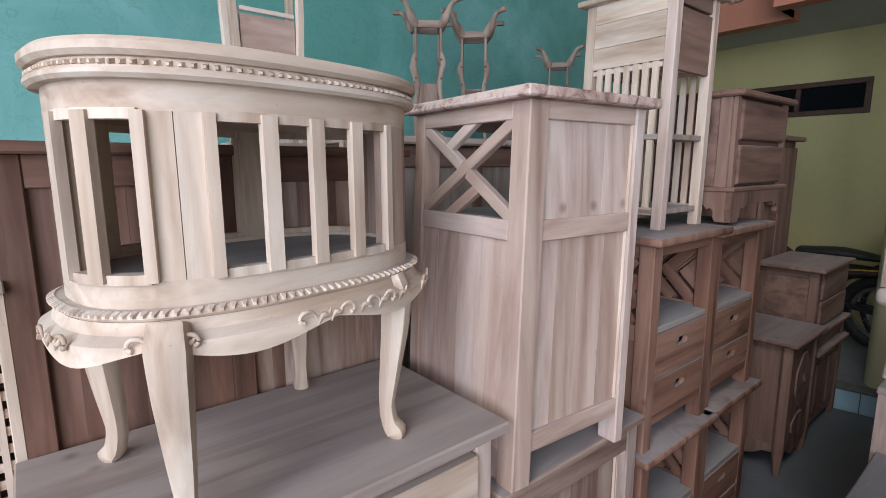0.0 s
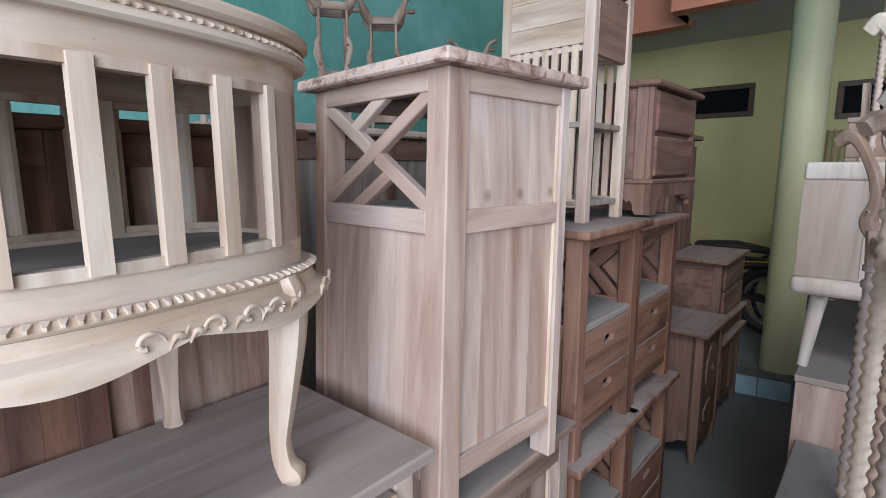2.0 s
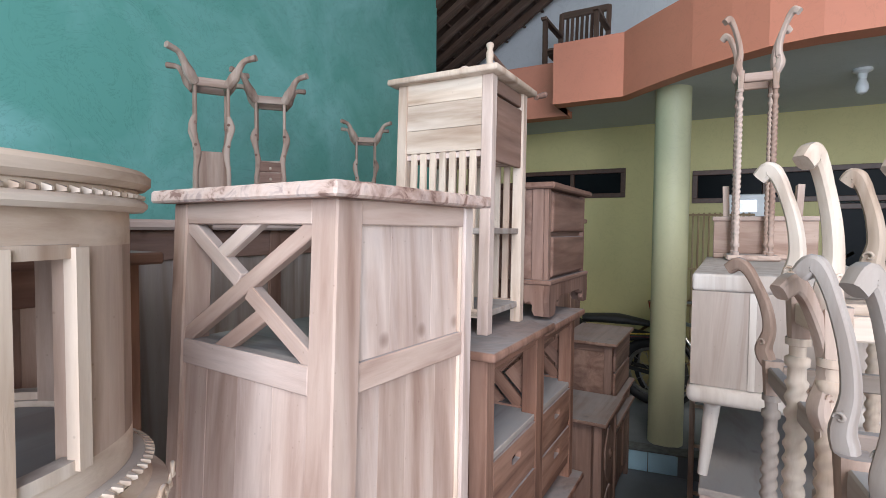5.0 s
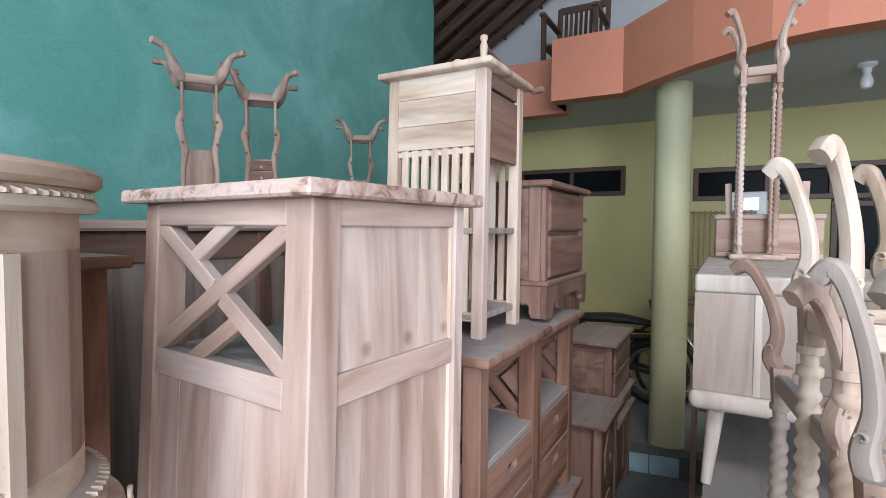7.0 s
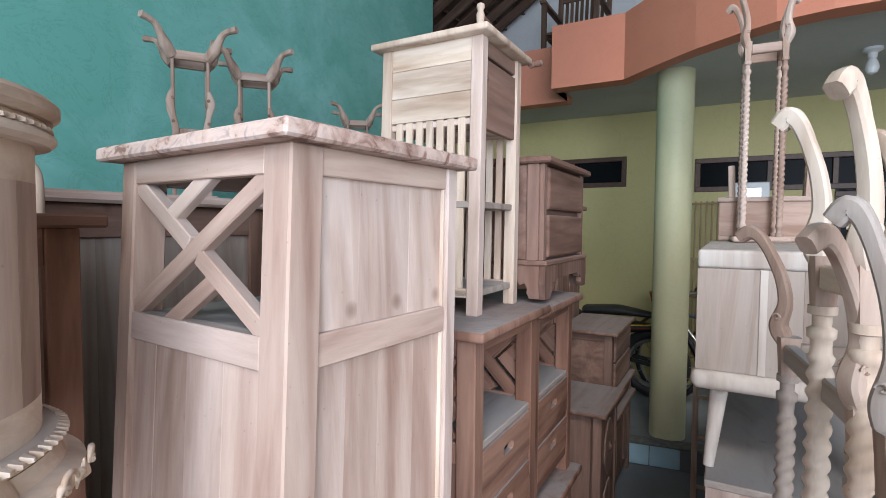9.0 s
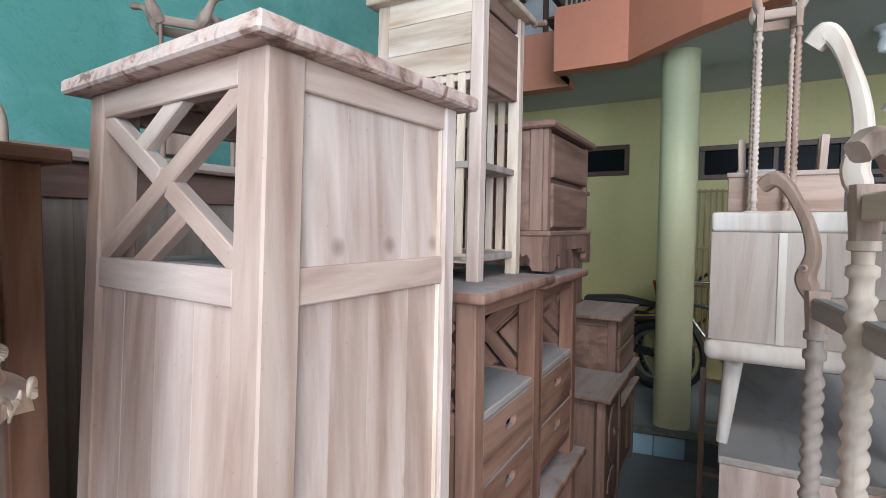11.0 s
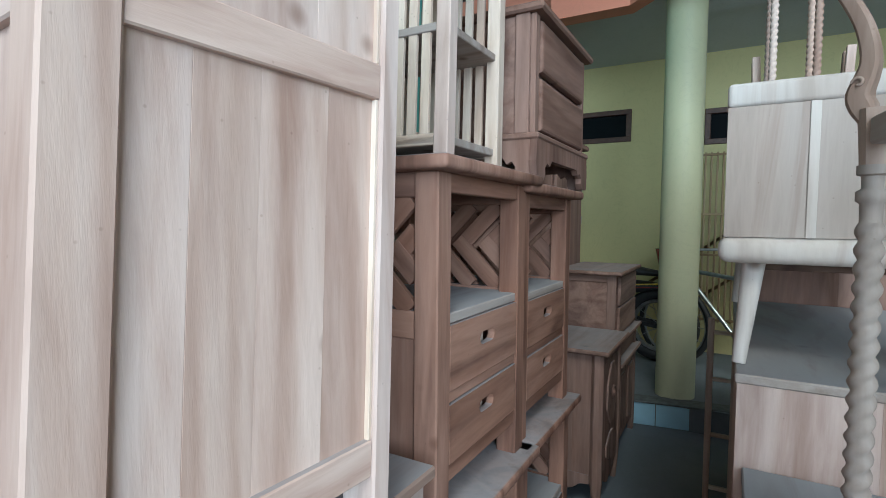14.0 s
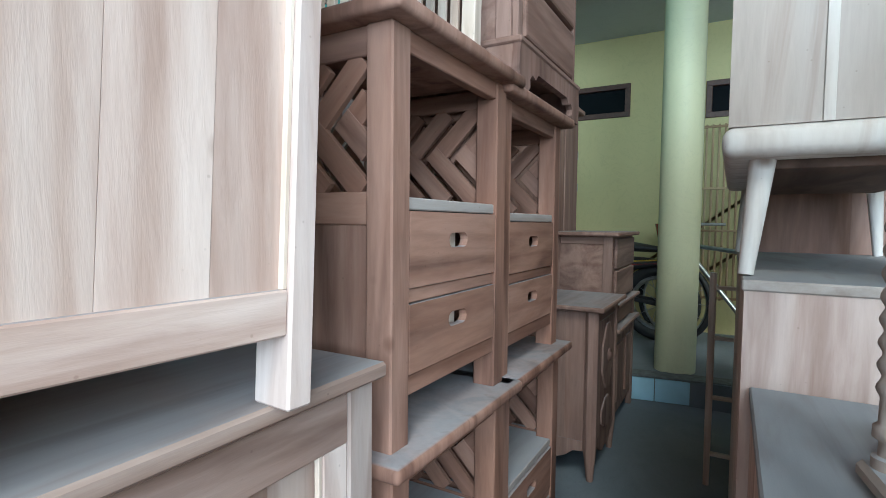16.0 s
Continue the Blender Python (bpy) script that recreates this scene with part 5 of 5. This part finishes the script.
wavy_stand(pose(2.035, 2.2, 1.68, 0, 0, -43), "small upturned teak table with wavy posts and two drawers", 1.0, 1)
wavy_stand(pose(2.83, 2.25, 1.68, 0, 0, -50), "smaller upturned teak table with wavy posts", 0.9)
splayed_cabinet()
crate(pose(1.885, -0.42, FL), 1.17, 0.75, 0.95, "dusty teak box cabinet on the floor", TEAK)
crate(pose(0.70, -0.50, FL), 1.175, 0.812, 0.76, "low teak box cabinet with a grey dusty top", TEAK, "low_box", 75, DUST)
barley_table(pose(1.267, 0.064, 0.742, 0, 0, 10), 0.143, 0.20, 0.774, 0.0158, TEAK_PALE, TEAK_PALE, "upturned barley twist table with pale carved feet", 0.228, 0.050, 0.02, 120, 0.68)
barley_table(pose(1.385, 0.022, 0.72, 0, 0, 7), 0.36, 0.30, 0.634, 0.0152, TEAK_GREY, TEAK_TAN, "lower upturned barley twist table with dusty feet", 0.215, 0.072, 0.025, 125, 0.66)
barley_table(pose(1.015, 0.038, 0.72, 0, 0, 6), 0.12, 0.20, 0.635, 0.0165, TEAK_GREY, TEAK_GREY, "upturned barley twist table with broad dusty feet", 0.245, 0.048, 0.012, 115, 0.60)
barley_table(pose(1.72, -0.13, 0.72, 0, 0, 6), 0.18, 0.20, 0.80, 0.015, TEAK_PALE, TEAK_PALE, "upturned barley twist table with a shelf", 0.25, 0.05, 0.03, 125)
barley_table(pose(2.80, 0.192, 1.512, 0, 0, 3), 0.13, 0.122, 0.76, 0.0115, TEAK, TEAK, "slim upturned barley twist table standing on the box", 0.225, 0.06, 0.035, 150, 0.66)
upturned_stool()
crate(pose(3.13, -0.50, FL), 0.44, 0.80, 1.30, "dark reddish cabinet behind the splayed-leg sideboard", TEAK_RED, "dark_cabinet", 91)
ladder_rack()
bamboo_rack()
motorbike(pose(5.1, 1.42, PL, 0, 0, 84))
bicycle(pose(4.85, 0.30, PL, 0, 0, 62))
garden_chair(pose(4.68, 1.72, 2.84, 0, 0, -90))
lamp = thing("ceiling_lamp", AT((4.29, -0.414, 2.60)), "white glass bulb in a small ceiling holder", "lamp")
smooth(part("holder", lathe([(0.05, 0.03), (0.05, 0.015), (0.025, 0.0), (0.022, -0.03)], 18), LAMP, lamp))
smooth(part("bulb", lathe([(0.018, -0.03), (0.03, -0.06), (0.035, -0.09), (0.025, -0.115), (0.004, -0.125)], 18), LAMP, lamp))


def plain_stand():
    """Upturned stand with a panel between its posts, on the plank cabinet."""
    ob = thing("upturned_stand", pose(0.525, 1.47, 1.582), "pale upturned stand with a boarded side on the plank cabinet", "stand")
    for x in (0, 0.172):
        for y in (0, 0.07):
            smooth(part("post", sweep([(x, y, 0), (x, y, 0.25), (x * 1.06 - 0.005, y, 0.36), (x * 1.1 - 0.009, y, 0.55)], [0.011, 0.012, 0.0115, 0.010], 10, 5), TEAK_PALE, ob), 50)
    for y in (-0.006, 0.064):
        board("panel", ob, (0.012, y, 0.235), (0.160, y + 0.012, 0.345), TEAK, 0.002)
        board("rail", ob, (0.012, y, 0.352), (0.160, y + 0.012, 0.364), TEAK_PALE, 0.002)
    board("base", ob, (-0.03, -0.03, 0), (0.205, 0.10, 0.018), TEAK, 0.003)
    return ob


def bow_chair():
    """Bent bow of a small chair that shows over the plank cabinet."""
    ob = thing("bow_chair", pose(0.86, 1.45, 1.582), "pale bent-wood chair frame lying on the plank cabinet", "chair")
    for y in (0.0, 0.12):
        pts = spline([(-0.05, y, 0.0), (-0.05, y, 0.075), (-0.03, y, 0.105), (0.0, y, 0.105), (0.022, y, 0.075), (0.024, y, 0.0)], 4)
        smooth(part("bow", sweep(pts, [0.0095] * len(pts), 10, 2.2), TEAK_PALE, ob), 60)
    beam("rail", ob, (-0.05, 0, 0.03), (-0.05, 0.12, 0.03), 0.014, 0.014, TEAK_PALE)
    return ob


def lattice_panel():
    """Woven lattice end of a pale cabinet beside the chest."""
    ob = thing("lattice_cabinet", pose(-0.245, 1.226, FL), "pale cabinet with a square lattice front beside the chest", "cabinet")
    W, H = 0.262, 1.36
    for x in (0, W - 0.02):
        board("stile", ob, (x, 0, 0), (x + 0.02, 0.025, H), TEAK_PALE)
    for z0, z1 in ((0, 0.05), (0.52, 0.58), (0.93, 0.955), (H - 0.06, H)):
        board("rail", ob, (0.02, 0, z0), (W - 0.02, 0.025, z1), TEAK_PALE)
    for i in range(10):
        x = 0.028 + i * 0.0218
        board("lattice_upright", ob, (x, 0.008, 0.05), (x + 0.011, 0.013, H - 0.06), TEAK_PALE, 0.0005)
    for i in range(36):
        z = 0.07 + i * 0.034
        board("lattice_bar", ob, (0.02, 0.0132, z), (W - 0.02, 0.018, z + 0.018), TEAK_PALE, 0.0005)
    board("top", ob, (-0.02, -0.02, H), (W, 0.4, H + 0.022), TEAK_GREY)
    board("back_panel", ob, (0, 0.38, 0), (W, 0.395, H), TEAK_OLD)
    for x in (0, W - 0.012):
        board("side_panel", ob, (x, 0.026, 0), (x + 0.012, 0.38, H), TEAK)
    return ob


def turned_foot():
    ob = thing("turned_bun", pose(1.62, 0.118, 0.72), "pale turned wooden bun lying on the low box", "turning")
    smooth(part("base", lathe([(0.02, 0), (0.062, 0.003), (0.07, 0.014), (0.066, 0.026), (0.05, 0.030)], 28), TEAK_PALE, ob), 40)
    smooth(part("knob", lathe([(0.046, 0.030), (0.052, 0.036), (0.054, 0.046), (0.046, 0.056), (0.02, 0.060)], 28), TEAK_PALE, ob), 40)
    return ob


def meter_box():
    """Small white box with a grey pane, high on the yellow wall."""
    ob = thing("meter_box", AT((5.50, 0.14, 1.86)), "small white meter box with a grey pane on the yellow wall", "meter box")
    board("case", ob, (0, -0.14, -0.10), (0.08, 0.14, 0.10), LAMP, 0.008)
    board("pane", ob, (-0.004, -0.08, -0.06), (0.0, 0.06, 0.05), STEEL, 0.001, "grey glass pane")
    return ob


meter_box()
plain_stand()
bow_chair()
lattice_panel()
turned_foot()
